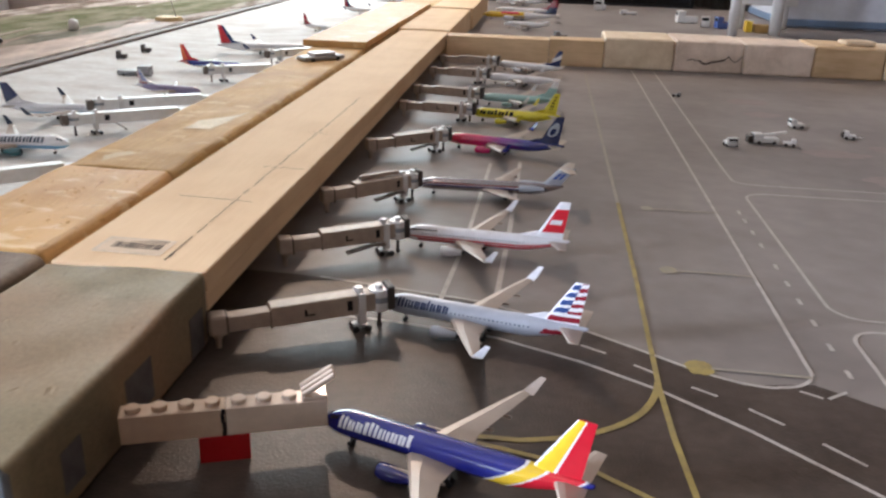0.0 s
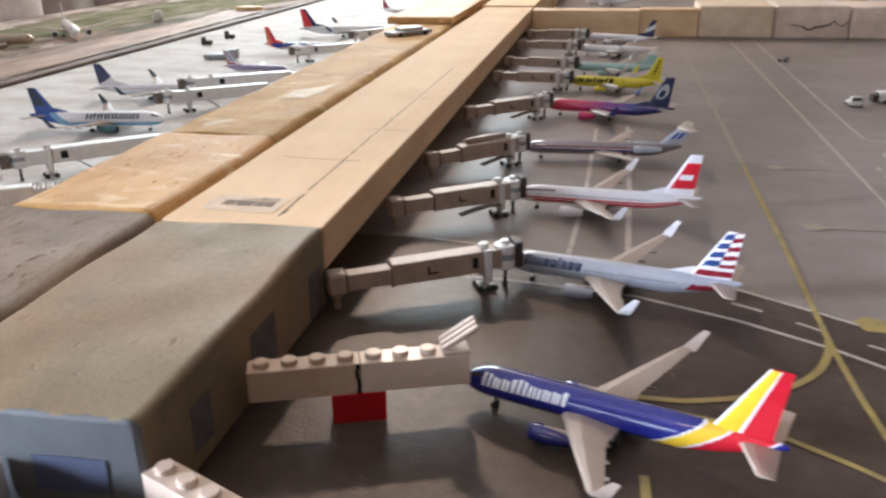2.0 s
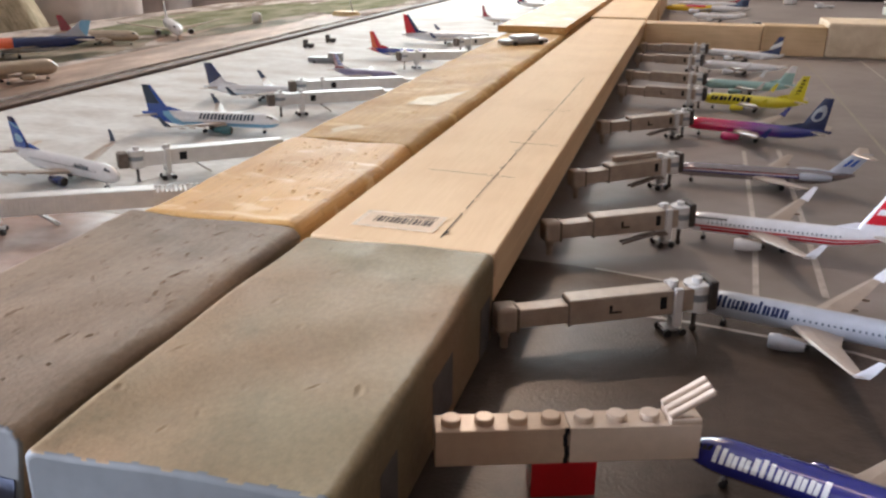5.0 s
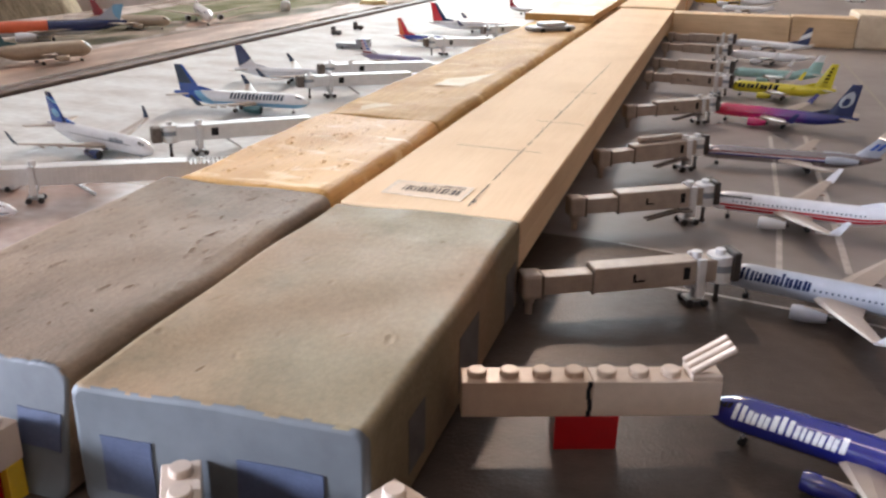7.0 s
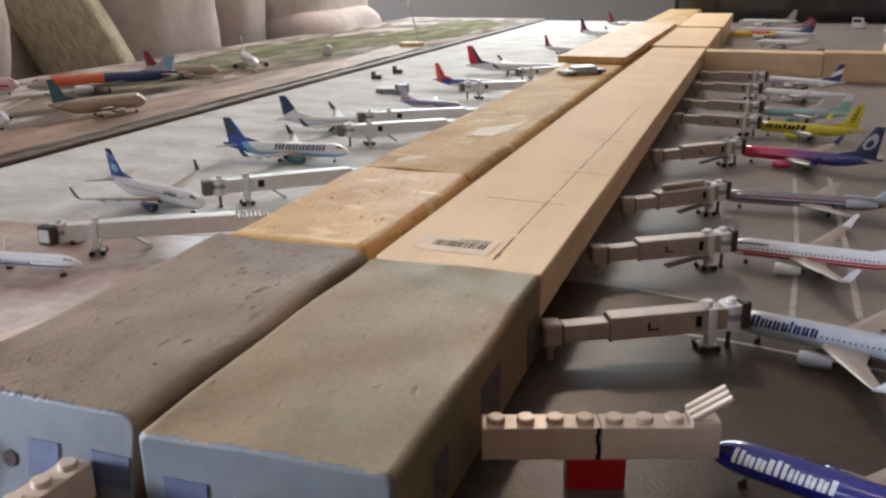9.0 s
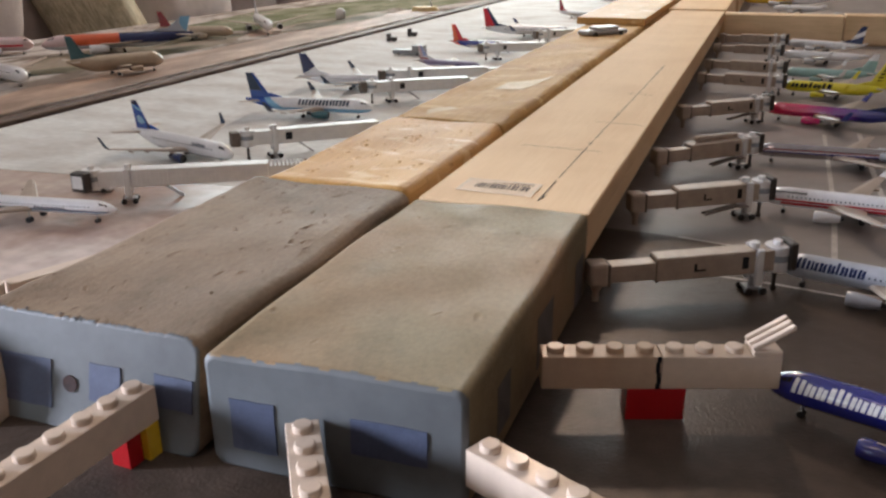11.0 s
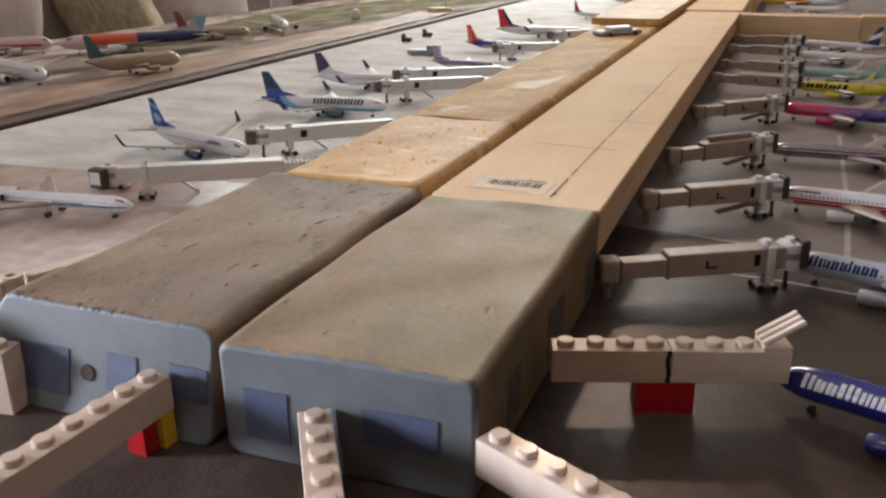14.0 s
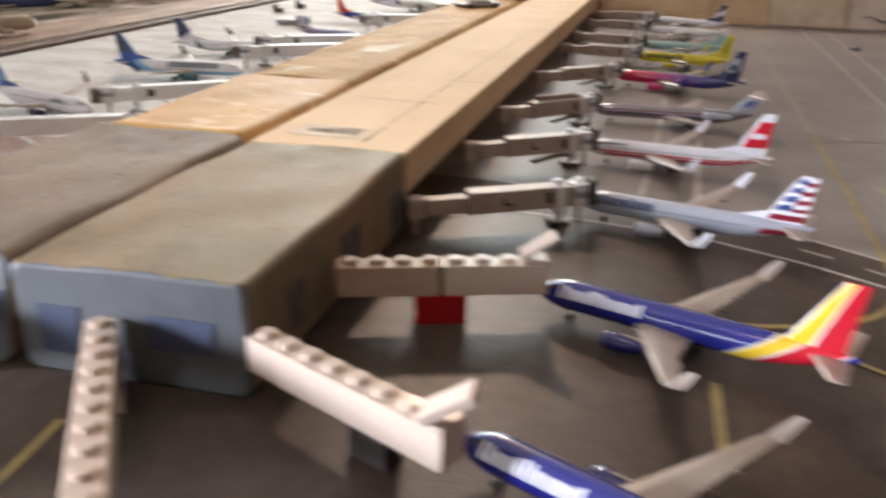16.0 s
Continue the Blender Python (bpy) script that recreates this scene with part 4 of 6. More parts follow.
for sx in (-0.015, 0.015):
    for sy in (-0.0092, 0.0092):
        bm = bmesh.new()
        tube(bm, (sx, sy - 0.0012, 0.0022), (sx, sy + 0.0012, 0.0022), 0.0022, n=14)
        part("wheel", bm, "rubber", car)

# ---- cross wall of timber blocks ----
x = 0.0065
for x1, h, material, label in ((0.1405, 0.0325, "long_timber", "brown timber board set on edge"), (0.2110, 0.034, "long_timber", "brown timber offcut set on edge")):
    timber("timber_board", x, x1 - 0.0006, 0.953, 0.985, h, material, label, 0.0015, 0.0004, cuts=3)
    x = x1
for k, x1 in enumerate((0.2995, 0.386, 0.4715, 0.558, 0.645, 0.732)):
    h = (0.0385, 0.0388, 0.0380, 0.0384, 0.0378, 0.0382)[k]
    timber("timber_block", x, x1 - 0.001, 0.953 + 0.001 * (k % 2), 1.04, h, "long_timber" if k == 3 else ("grey_grain" if k in (1, 2) else "end_grain"), "sawn timber block showing cracked end grain" if k == 1 else "sawn timber block showing end grain", 0.0030, 0.0010, cuts=8)
    x = x1
bm = bmesh.new()
pts = [(0.316, 0.0150), (0.322, 0.0168), (0.326, 0.0155), (0.331, 0.0150), (0.335, 0.0120), (0.340, 0.0110), (0.346, 0.0138), (0.354, 0.0150), (0.362, 0.0172), (0.3665, 0.0215), (0.370, 0.0175), (0.376, 0.0150), (0.383, 0.0215)]
for a, b in zip(pts, pts[1:]):
    wide = 0.0021 if 0.33 < a[0] < 0.36 else 0.0010
    box(bm, (0, -0.0003, -wide / 2), (math.hypot(b[0] - a[0], b[1] - a[1]) + 0.0004, 0.0003, wide / 2), m=pose(a[0], 0.9526, a[1]) @ Matrix.Rotation(-math.atan2(b[1] - a[1], b[0] - a[0]), 4, "Y"))
solid("crack", bm, "gap", "dark drying crack across the end grain", "crack", kind="structure")

# ---- toy brick jet bridges ----
P8, BW, BH = 0.008, 0.0078, 0.0096


def brick_body(bm, x0, n, z0):
    box(bm, (x0 + 0.0001, 0.0, z0), (x0 + n * P8 - 0.0001, BW, z0 + BH), 0.0002, 1)


def brick_bridge(at, turn, counts, label, grille=True, z0=BH, mark=False, prongs=True, swing=0, cream=()):
    """Bricks one stud wide laid end to end, studs up; local x runs along the bridge, its front face is y = 0."""
    top = thing("brick_bridge", pose(at[0], at[1], 0, 0, 0, turn), label, "toy bricks")
    x = 0
    total = sum(counts)
    k = 0
    for i, n in enumerate(counts):
        plastic = "brick_cream" if i in cream else "brick_white"
        bm = bmesh.new()
        brick_body(bm, x, n, z0)
        b = part("brick", bm, plastic, top, "yellowed cream brick" if i in cream else "")
        for s in range(n):
            k += 1
            if grille and k == total:
                break
            bm = bmesh.new()
            cx = x + (s + 0.5) * P8
            tube(bm, (cx, BW / 2, z0 + BH), (cx, BW / 2, z0 + BH + 0.0014), 0.0024, n=20, cap=False)
            tube(bm, (cx, BW / 2, z0 + BH + 0.0014), (cx, BW / 2, z0 + BH + 0.0017), 0.0024, 0.0021, n=20)
            part("stud", bm, plastic, b, smooth=False)
        x += n * P8
    if grille:
        bm = bmesh.new()
        e = total * P8
        box(bm, (e - P8, 0, z0 + BH), (e - 0.0002, BW, z0 + BH + 0.0016), 0.0003, 1)
        tilt = pose(e - (0.0035 if swing else P8 - 0.0004), -0.0022 if swing else 0, z0 + BH + 0.0012, 0, 0, swing) @ Matrix.Rotation(radians(-32), 4, "Y")
        if prongs:
            for q in range(3):
                box(bm, (0, 0.0001 + q * 0.0030, 0), (0.0124, 0.0017 + q * 0.0030, 0.0017), 0.0005, 2, m=tilt)
        else:
            box(bm, (0, 0, 0), (0.0130, BW, 0.0026), 0.0003, 1, m=tilt)
        part("grille" if prongs else "canopy", bm, "brick_white", top)
    if mark:
        bm = bmesh.new()
        mx = counts[0] * P8 - 0.0008
        for q in range(6):
            box(bm, (mx - 0.0005 + 0.0003 * math.sin(q * 1.3), -0.00012, z0 + BH * q / 6), (mx + 0.0006 + 0.0003 * math.sin(q * 1.3), 0.0003, z0 + BH * (q + 1) / 6))
        part("marker_line", bm, "marker", top, "black marker stroke on the joint")
    return top


def support(top, x0, x1, material, y0=0.0, y1=BW, z1=BH):
    bm = bmesh.new()
    box(bm, (x0, y0, 0), (x1, y1, z1), 0.0002, 1)
    part("support_brick", bm, material, top, {"brick_red": "red support brick", "brick_yellow": "yellow support brick", "bellows": "black support brick"}.get(material, ""))


a = brick_bridge((0.0096, 0.0400), 19.6, (4, 4), "white toy brick bridge on a red brick, beside the timber", mark=True, cream=(0,))
support(a, 0.0233, 0.0391, "brick_red")
d = brick_bridge((0.0042, -0.0074), -25.6, (8,), "white toy brick bridge with a smooth end piece", prongs=False, swing=28)
support(d, 0.034, 0.046, "bellows", 0.002, BW)
c = brick_bridge((-0.0386, -0.0113), -57.0, (10,), "white toy brick bridge running out from the block", grille=False)
support(c, 0.0005, 0.016, "brick_white", 0.0, BW)
b = brick_bridge((-0.0858, -0.0066), -94.0, (8,), "white toy brick bridge on yellow and red bricks", grille=False)
support(b, 0.0005, 0.0050, "brick_yellow", 0.0, BW)
support(b, 0.0052, 0.0100, "brick_red", 0.0, 0.0060)
e_ = brick_bridge((-0.1298, -0.0060), 190.0, (4, 4), "white toy brick bridge beside the grey block", grille=False)
support(e_, 0.0001, 0.016, "brick_white", 0.0, BW)
e2 = thing("brick_bridge", pose(-0.1515, 0.0130, 0, 0, 0, 68), "white toy brick bridge with a round brick, beside the block", "toy bricks")
for z in (0.0, BH, 2 * BH):
    bm = bmesh.new()
    tube(bm, (0, 0, z), (0, 0, z + BH - 0.0008), 0.0031, 0.0036, n=24, cap=False)
    tube(bm, (0, 0, z + BH - 0.0008), (0, 0, z + BH), 0.0036, 0.0034, n=24, cap=z < 0.015)
    if z > 0.015:
        loft(bm, [[Vector((r * math.cos(2 * math.pi * k / 24), r * math.sin(2 * math.pi * k / 24), h)) for k in range(24)] for r, h in ((0.0034, 3 * BH), (0.0016, 3 * BH), (0.0016, 3 * BH - 0.003), (0.0002, 3 * BH - 0.003))], caps=False)
    part("round_brick", bm, "brick_white", e2, smooth=False)
for x0, x1 in ((0.0044, 0.0360), (-0.0360, -0.0044)):
    bm = bmesh.new()
    box(bm, (x0, -0.0030, 2 * BH), (x1, 0.0030, 3 * BH - 0.0008), 0.0003, 1)
    part("smooth_brick", bm, "brick_white", e2)

# ---- aircraft ----


def fuse_r(u, R, rear=False):
    if u < 0.13:
        return R * (max(0.0, 1 - ((0.13 - u) / 0.13) ** 2)) ** 0.62
    t0 = 0.70 if not rear else 0.78
    if u > t0:
        s = (u - t0) / (1 - t0)
        return R * (1 - 0.86 * s ** 1.45)
    return R


def fuse_z(u, R, rear=False):
    if u < 0.13:
        return -0.22 * R * ((0.13 - u) / 0.13) ** 1.5
    t0 = 0.70 if not rear else 0.78
    if u > t0:
        return (R - fuse_r(u, R, rear)) * 0.72
    return 0.0


def section(x, y, z, chord, thick, flat="z"):
    """An aerofoil ring: chord along x, thickness along z or y."""
    shape = ((0.0, 0.0), (0.08, 0.5), (0.35, 0.62), (0.7, 0.34), (1.0, 0.03), (1.0, -0.03), (0.7, -0.2), (0.35, -0.38), (0.08, -0.42))
    if flat == "z":
        return [Vector((x + a * chord, y, z + b * thick)) for a, b in shape]
    return [Vector((x + a * chord, y + b * thick, z)) for a, b in shape]


def airliner(m, label, L=0.088, R=0.0042, span=0.080, fin=0.029, body="white", body_pick=None, extra=(), fin_mats=("white",), fin_pick=None, engine="white", winglet="white", wing="wing", text=None, kind="std", clear=0.0039, wing_at=0.0, stripe=None, group="model aircraft", windows=True, dorsal=True, gear_x=0.56):
    """A die-cast airliner: nose at the origin, tail along +x, wheels on z = 0."""
    top = thing("model_airliner", m, label, "model aircraft", group)
    zc = clear + R
    rear = kind == "ttail"
    bm = bmesh.new()
    N, S = (190, 56) if body_pick else (64, 28)
    rings = []
    for i in range(N + 1):
        u = i / N
        if i == 0:
            u = 0.0012
        r, dz = fuse_r(u, R, rear), fuse_z(u, R, rear)
        rings.append([Vector((u * L, r * math.cos(2 * math.pi * k / S), zc + dz + r * 1.04 * math.sin(2 * math.pi * k / S))) for k in range(S)])
    pick = (lambda c: body_pick(c.x / L, (c.z - zc) / R, c.y)) if body_pick else None
    loft(bm, rings, pick)
    part("fuselage", bm, [body, *extra], top, smooth=True)
    # cockpit glazing and cabin windows
    bm = bmesh.new()
    for side in (-1, 1):
        for k in range(3):
            u0, u1 = 0.040 + 0.014 * k, 0.052 + 0.014 * k
            quad = []
            for u, ang in ((u0, 38), (u1, 38), (u1 + 0.004, 58), (u0 + 0.006, 58)):
                r = fuse_r(u, R, rear) * 1.03
                quad.append(bm.verts.new((u * L, side * r * math.cos(radians(ang)), zc + fuse_z(u, R, rear) + 1.04 * r * math.sin(radians(ang)))))
            bm.faces.new(quad if side < 0 else quad[::-1])
    part("cockpit_window", bm, "glass", top, "dark cockpit glazing")
    if windows:
        bm = bmesh.new()
        n = int(30 * L / 0.088)
        for side in (-1, 1):
            for k in range(n):
                u0 = 0.13 + 0.62 * k / n
                quad = []
                for du, ang in ((0, 10), (0.0075, 10), (0.0075, 19), (0, 19)):
                    r = fuse_r(u0 + du, R, rear) * 1.012
                    quad.append(bm.verts.new(((u0 + du) * L, side * r * math.cos(radians(ang)), zc + fuse_z(u0 + du, R, rear) + 1.04 * r * math.sin(radians(ang)))))
                bm.faces.new(quad if side < 0 else quad[::-1])
        part("window_band", bm, "lettergrey", top, "row of tiny printed cabin windows")
    if text:
        ink, u0, u1, shapes, a0, a1 = text
        widths = {"T": 1.0, "x": 0.86, "w": 1.3, "i": 0.42, "t": 0.62, " ": 0.5}
        total = sum(widths[c] for c in shapes)
        bm = bmesh.new()
        for side in (-1, 1):
            at = 0.0
            for c in (shapes if side < 0 else shapes[::-1]):
                w = widths[c]
                mid, half = at + w / 2, max(0.14, w / 2 - 0.08)
                at += w
                if c == " ":
                    continue
                tall = 1.0 if c in "Ti" else (0.9 if c == "t" else 0.74)
                bars = ((0.0, min(half, 0.20)),) if c in "it" else ((-half + 0.16, 0.16), (half - 0.16, 0.16))
                if c == "w":
                    bars += ((0.0, 0.12),)
                for off, wide in bars:
                    high = tall if off <= 0 else tall * 0.92
                    prev = None
                    for q in range(7):
                        ang = a0 + (a1 - a0) * high * q / 6
                        now = []
                        for sgn in (-1, 1):
                            u = u0 + (u1 - u0) * (mid - side * off + sgn * wide - side * 0.14 * q / 6) / total
                            r = fuse_r(u, R, rear) * 1.016
                            now.append(bm.verts.new((u * L, side * r * math.cos(radians(ang)), zc + fuse_z(u, R, rear) + 1.04 * r * math.sin(radians(ang)))))
                        if prev:
                            quad = (prev[0], prev[1], now[1], now[0])
                            bm.faces.new(quad if side < 0 else quad[::-1])
                        prev = now
        part("lettering", bm, ink, top, "plain printed bars of the livery title")
    if stripe:
        for ink, a0, a1, u0, u1 in stripe:
            bm = bmesh.new()
            for side in (-1, 1):
                prev = None
                for k in range(41):
                    u = u0 + (u1 - u0) * k / 40
                    r = fuse_r(u, R, rear) * 1.010
                    angles = [a0 + (a1 - a0) * q / 4 for q in range(5)]
                    now = [bm.verts.new((u * L, side * r * math.cos(radians(a)), zc + fuse_z(u, R, rear) + 1.04 * r * math.sin(radians(a)))) for a in angles]
                    if prev:
                        for q in range(4):
                            face = (prev[q], now[q], now[q + 1], prev[q + 1])
                            bm.faces.new(face if side < 0 else face[::-1])
                    prev = now
            part("cheatline", bm, ink, top, "painted stripe along the fuselage")
    # wings
    wz = zc - 0.55 * R
    back = (0.055 if rear else -0.035) + wing_at
    b2 = span / 2
    for side in (-1, 1):
        bm = bmesh.new()
        secs = [(0.0, 0.375 + back, 0.205, 0.0030, 0.0), (0.12, 0.400 + back, 0.175, 0.0026, 0.0004), (0.36, 0.460 + back, 0.115, 0.0016, 0.0016), (0.97, 0.615 + back, 0.046, 0.0007, 0.0052), (1.0, 0.63 + back, 0.036, 0.0006, 0.0054)]
        loft(bm, [section(u * L, side * v * b2, wz + dz * span / 0.08, c * L, th) for v, u, c, th, dz in secs])
        w = part("wing", bm, wing, top)
        for v, u in ((0.30, 0.555), (0.50, 0.580), (0.70, 0.612)):
            bm = bmesh.new()
            box(bm, (-0.0022, -0.0003, -0.0004), (0.0022, 0.0003, 0.0004), m=pose((u + back) * L, side * v * b2, wz - 0.0006 + 0.0052 * v * v))
            part("flap_fairing", bm, wing, w)
        if winglet:
            bm = bmesh.new()
            zt = wz + 0.0054 * span / 0.08
            loft(bm, [section((0.625 + back) * L, side * b2 * 0.99, zt - 0.0004, 0.05 * L, 0.0006), section((0.642 + back) * L, side * b2 * 1.015, zt + 0.0016, 0.045 * L, 0.0006), section((0.688 + back) * L, side * b2 * 1.04, zt + 0.0062, 0.024 * L, 0.0005)])
            part("winglet", bm, winglet, w, "upturned wing tip")
    # tail
    fz = zc + R * 0.80
    tip = 0.045 if kind != "ttail" else 0.075
    bm = bmesh.new()
    n, nq = (56, 30) if fin_pick else (16, 12)
    rings = []
    f0, f1 = (0.79, 0.165) if kind != "ttail" else (0.85, 0.13)
    for k in range(n + 1):
        s = k / n
        le = f0 + (0.925 - f0) * s if kind != "ttail" else f0 + (0.975 - f0) * s
        ch = f1 + (0.062 - f1) * s if kind != "ttail" else f1 + (0.10 - f1) * s
        z = fz + (fin - fz) * s
        th = 0.0016 * (1 - 0.55 * s)
        pts = []
        for q in range(nq + 1):
            pts.append(Vector(((le + ch * q / nq) * L, -th * math.sin(math.pi * min(1, (q / nq) ** 0.6)) * 0.5 - 0.00005, z)))
        for q in range(nq, -1, -1):
            pts.append(Vector(((le + ch * q / nq) * L, th * math.sin(math.pi * min(1, (q / nq) ** 0.6)) * 0.5 + 0.00005, z)))
        rings.append(pts)
    fp = None
    if fin_pick:
        def fp(c):
            s = (c.z - fz) / (fin - fz)
            le = f0 + ((0.925 if kind != "ttail" else 0.975) - f0) * s
            ch = f1 + ((0.062 if kind != "ttail" else 0.10) - f1) * s
            return fin_pick(min(1, max(0, (c.x / L - le) / ch)), s)
    loft(bm, rings, fp)
    part("fin", bm, list(fin_mats), top)
    if dorsal and kind != "ttail":
        bm = bmesh.new()
        loft(bm, [section(0.69 * L, 0, zc + R * 0.98, 0.12 * L, 0.0006, "y"), section(0.795 * L, 0, zc + R * 1.0 + 0.0028, 0.03 * L, 0.0007, "y")])
        part("dorsal_fin", bm, fin_mats[0], top)
    for side in (-1, 1):
        bm = bmesh.new()
        if kind == "ttail":
            loft(bm, [section(0.96 * L, side * 0.0, fin - 0.0005, 0.10 * L, 0.0010), section(1.02 * L, side * 0.0135, fin + 0.0002, 0.055 * L, 0.0006)])
        else:
            loft(bm, [section(0.865 * L, side * 0.0008, zc + R * 0.45, 0.115 * L, 0.0012), section(0.945 * L, side * span * 0.20, zc + R * 0.45 + 0.0015, 0.045 * L, 0.0006)])
        part("tailplane", bm, wing, top)
    # engines
    for side in (-1, 1):
        if kind == "ttail":
            ex, ey, ez, el, er = 0.70 * L, side * R * 1.65, zc + R * 0.35, 0.17 * L, 0.0021
        else:
            ex, ey, ez, el, er = (0.335 + back) * L, side * 0.31 * b2, wz - 0.0019, 0.125 * L, 0.0026 * L / 0.088
        ez = max(ez, er + 0.0006)
        bm = bmesh.new()
        prof = ((0.0, 0.82), (0.04, 0.95), (0.2, 1.03), (0.5, 0.98), (0.8, 0.78), (1.0, 0.6))
        loft(bm, [[Vector((ex + a * el, ey + er * b * math.cos(2 * math.pi * k / 18), ez + er * b * math.sin(2 * math.pi * k / 18))) for k in range(18)] for a, b in prof], caps=False)
        en = part("engine", bm, engine, top, smooth=True)
        bm = bmesh.new()
        tube(bm, (ex + 0.0006, ey, ez), (ex + 0.0012, ey, ez), er * 0.86, n=18)
        tube(bm, (ex + el * 0.93, ey, ez), (ex + el * 1.12, ey, ez), er * 0.5, er * 0.2, n=14)
        part("fan", bm, "rubber", en, "dark fan and exhaust cone")
        bm = bmesh.new()
        if kind == "ttail":
            box(bm, (ex + el * 0.3, min(ey, 0), ez - 0.0004), (ex + el * 0.8, max(ey, 0), ez + 0.0004))
        else:
            box(bm, (ex + el * 0.35, ey - 0.0003, ez + er * 0.6), (ex + el * 1.0, ey + 0.0003, wz + 0.0009))
        part("pylon", bm, wing, en)
    # landing gear
    gears = [(0.115, 0.0)] + [(gear_x + back, s * max(0.0065, R * 1.4) * 0.8) for s in (-1, 1)]
    for gx, gy in gears:
        g = bmesh.new()
        wr = 0.0010 if gy == 0 else 0.0014
        tube(g, (gx * L, gy, wr), (gx * L, gy * 0.9, zc - R * 0.6), 0.00035, n=8)
        leg = part("gear_leg", g, "plastic_grey", top)
        for s in (-1, 1):
            g = bmesh.new()
            tube(g, (gx * L, gy + s * 0.0004, wr), (gx * L, gy + s * 0.0012, wr), wr, n=16)
            part("wheel", g, "rubber", leg)
    return top


def placed(nose, tail_dir, z=0.0):
    return pose(nose[0], nose[1], z, 0, 0, tail_dir)


def flag_fin(c, s):
    """White leading edge, blue bars in front, red bars behind, one full red bar at the foot."""
    if c < 0.08 or s < 0.05:
        return 0
    if s < 0.25:
        return 1 if s < 0.17 else 0
    k = (s - 0.25) * 5.3 - 0.3 * c
    if c < 0.52:
        return 2 if k % 1.0 < 0.66 else 0
    return 1 if (k + 0.35) % 1.0 < 0.52 else 0


def blue_body(u, h, y):
    """Slanting bands round the rear fuselage: yellow, then red, edged in white, with a blue tail cone."""
    k = u - 0.080 * h
    for edge, slot in ((0.915, 0), (0.904, 3), (0.782, 2), (0.771, 3), (0.700, 1), (0.690, 3)):
        if k > edge:
            return slot
    return 0


def blue_fin(c, s):
    if c < 0.05 or 0.43 < c < 0.50:
        return 2
    return 0 if c < 0.43 else 1


BLUE_LIVERY = dict(body="navy", extra=("yellow", "red", "white"), body_pick=blue_body, fin_mats=("yellow", "red", "white"), fin_pick=blue_fin, engine="navy", winglet="wing", text=("white", 0.085, 0.375, "TxxtTwxxt", 6, 60), windows=False, dorsal=False)
airliner(placed((0.0665, 0.0693), -18.5), "royal blue model airliner with yellow and red tail", L=0.0930, R=0.0046, span=0.083, fin=0.0322, **BLUE_LIVERY)
airliner(placed((0.0625, -0.0185), -25), "royal blue model airliner parked at the front brick bridge", L=0.0885, R=0.0046, span=0.083, fin=0.0305, **BLUE_LIVERY)
airliner(placed((0.0690, 0.1660), -12.8), "silver model airliner with a striped red, white and blue tail", L=0.0905, R=0.0044, span=0.083, fin=0.0308, body="silver", fin_mats=("white", "darkred", "flagblue"), fin_pick=flag_fin, extra=("darkred",), body_pick=lambda u, h, y: 1 if (u > 0.79 + 0.05 * h and -0.25 < h < 0.30 and u < 0.97) else 0, engine="silver", winglet="white", text=("navy_ink", 0.085, 0.345, "Twxxixxx", 4, 64))
airliner(placed((0.0625, 0.2575), -4.5), "white model airliner with red stripes and a red tail panel", wing_at=-0.035, L=0.0900, R=0.0043, span=0.083, fin=0.0322, fin_mats=("white", "red"), fin_pick=lambda c, s: 1 if (0.18 < s < 0.80 and not (0.40 < s < 0.52 and 0.25 < c < 0.8)) and c > 0.12 else 0, stripe=[("red", -14, -2, 0.05, 0.97), ("red", -40, -20, 0.10, 0.95)], text=("ink", 0.08, 0.22, "Twxxixxx", 34, 52))
airliner(placed((0.0560, 0.3560), 1.2), "polished dark metal model airliner with a high tail", L=0.0945, R=0.0038, span=0.074, fin=0.0215, body="chrome", kind="ttail", fin_mats=("silver", "blue"), fin_pick=lambda c, s: 1 if 0.35 < s < 0.7 and (0.25 < c < 0.42 or 0.55 < c < 0.72) else 0, engine="silver", winglet=None, stripe=[("white", 4, 12, 0.05, 0.80), ("darkred", 12, 20, 0.05, 0.86), ("navy", -6, 4, 0.05, 0.86)], clear=0.0034)
airliner(placed((0.0605, 0.4850), -13), "model airliner fading from red through magenta to dark blue", L=0.0945, R=0.0042, span=0.080, fin=0.0325, body="sunset", fin_mats=("darkblue", "silver"), fin_pick=lambda c, s: 1 if ((c - 0.45) / 0.36) ** 2 + ((s - 0.52) / 0.26) ** 2 < 1 and not ((c - 0.45) / 0.2) ** 2 + ((s - 0.45) / 0.13) ** 2 < 1 else 0, engine="magenta", winglet="navy", windows=False)
airliner(placed((0.0730, 0.5900), -10), "lemon yellow model airliner with black livery bars", L=0.0790, R=0.0042, span=0.076, fin=0.0302, body="lemon", fin_mats=("lemon", "ink"), fin_pick=lambda c, s: 1 if 0.25 < s < 0.85 and 0.35 < c < 0.65 and int(s * 14) % 2 else 0, engine="lemon", winglet="lemon", text=("ink", 0.08, 0.48, "xxixit", -8, 54), windows=False)
airliner(placed((0.0740, 0.6680), -5), "pale teal model airliner at a jet bridge", L=0.0770, R=0.0038, span=0.072, fin=0.0265, body="teal", fin_mats=("teal", "white"), fin_pick=lambda c, s: 1 if s > 0.6 else 0, engine="teal", winglet="white", windows=False)
airliner(placed((0.0725, 0.7940), -13), "plain white model airliner at a jet bridge", L=0.0835, R=0.0040, span=0.078, fin=0.0115, body="white", engine="white", winglet="white", windows=False, dorsal=False)
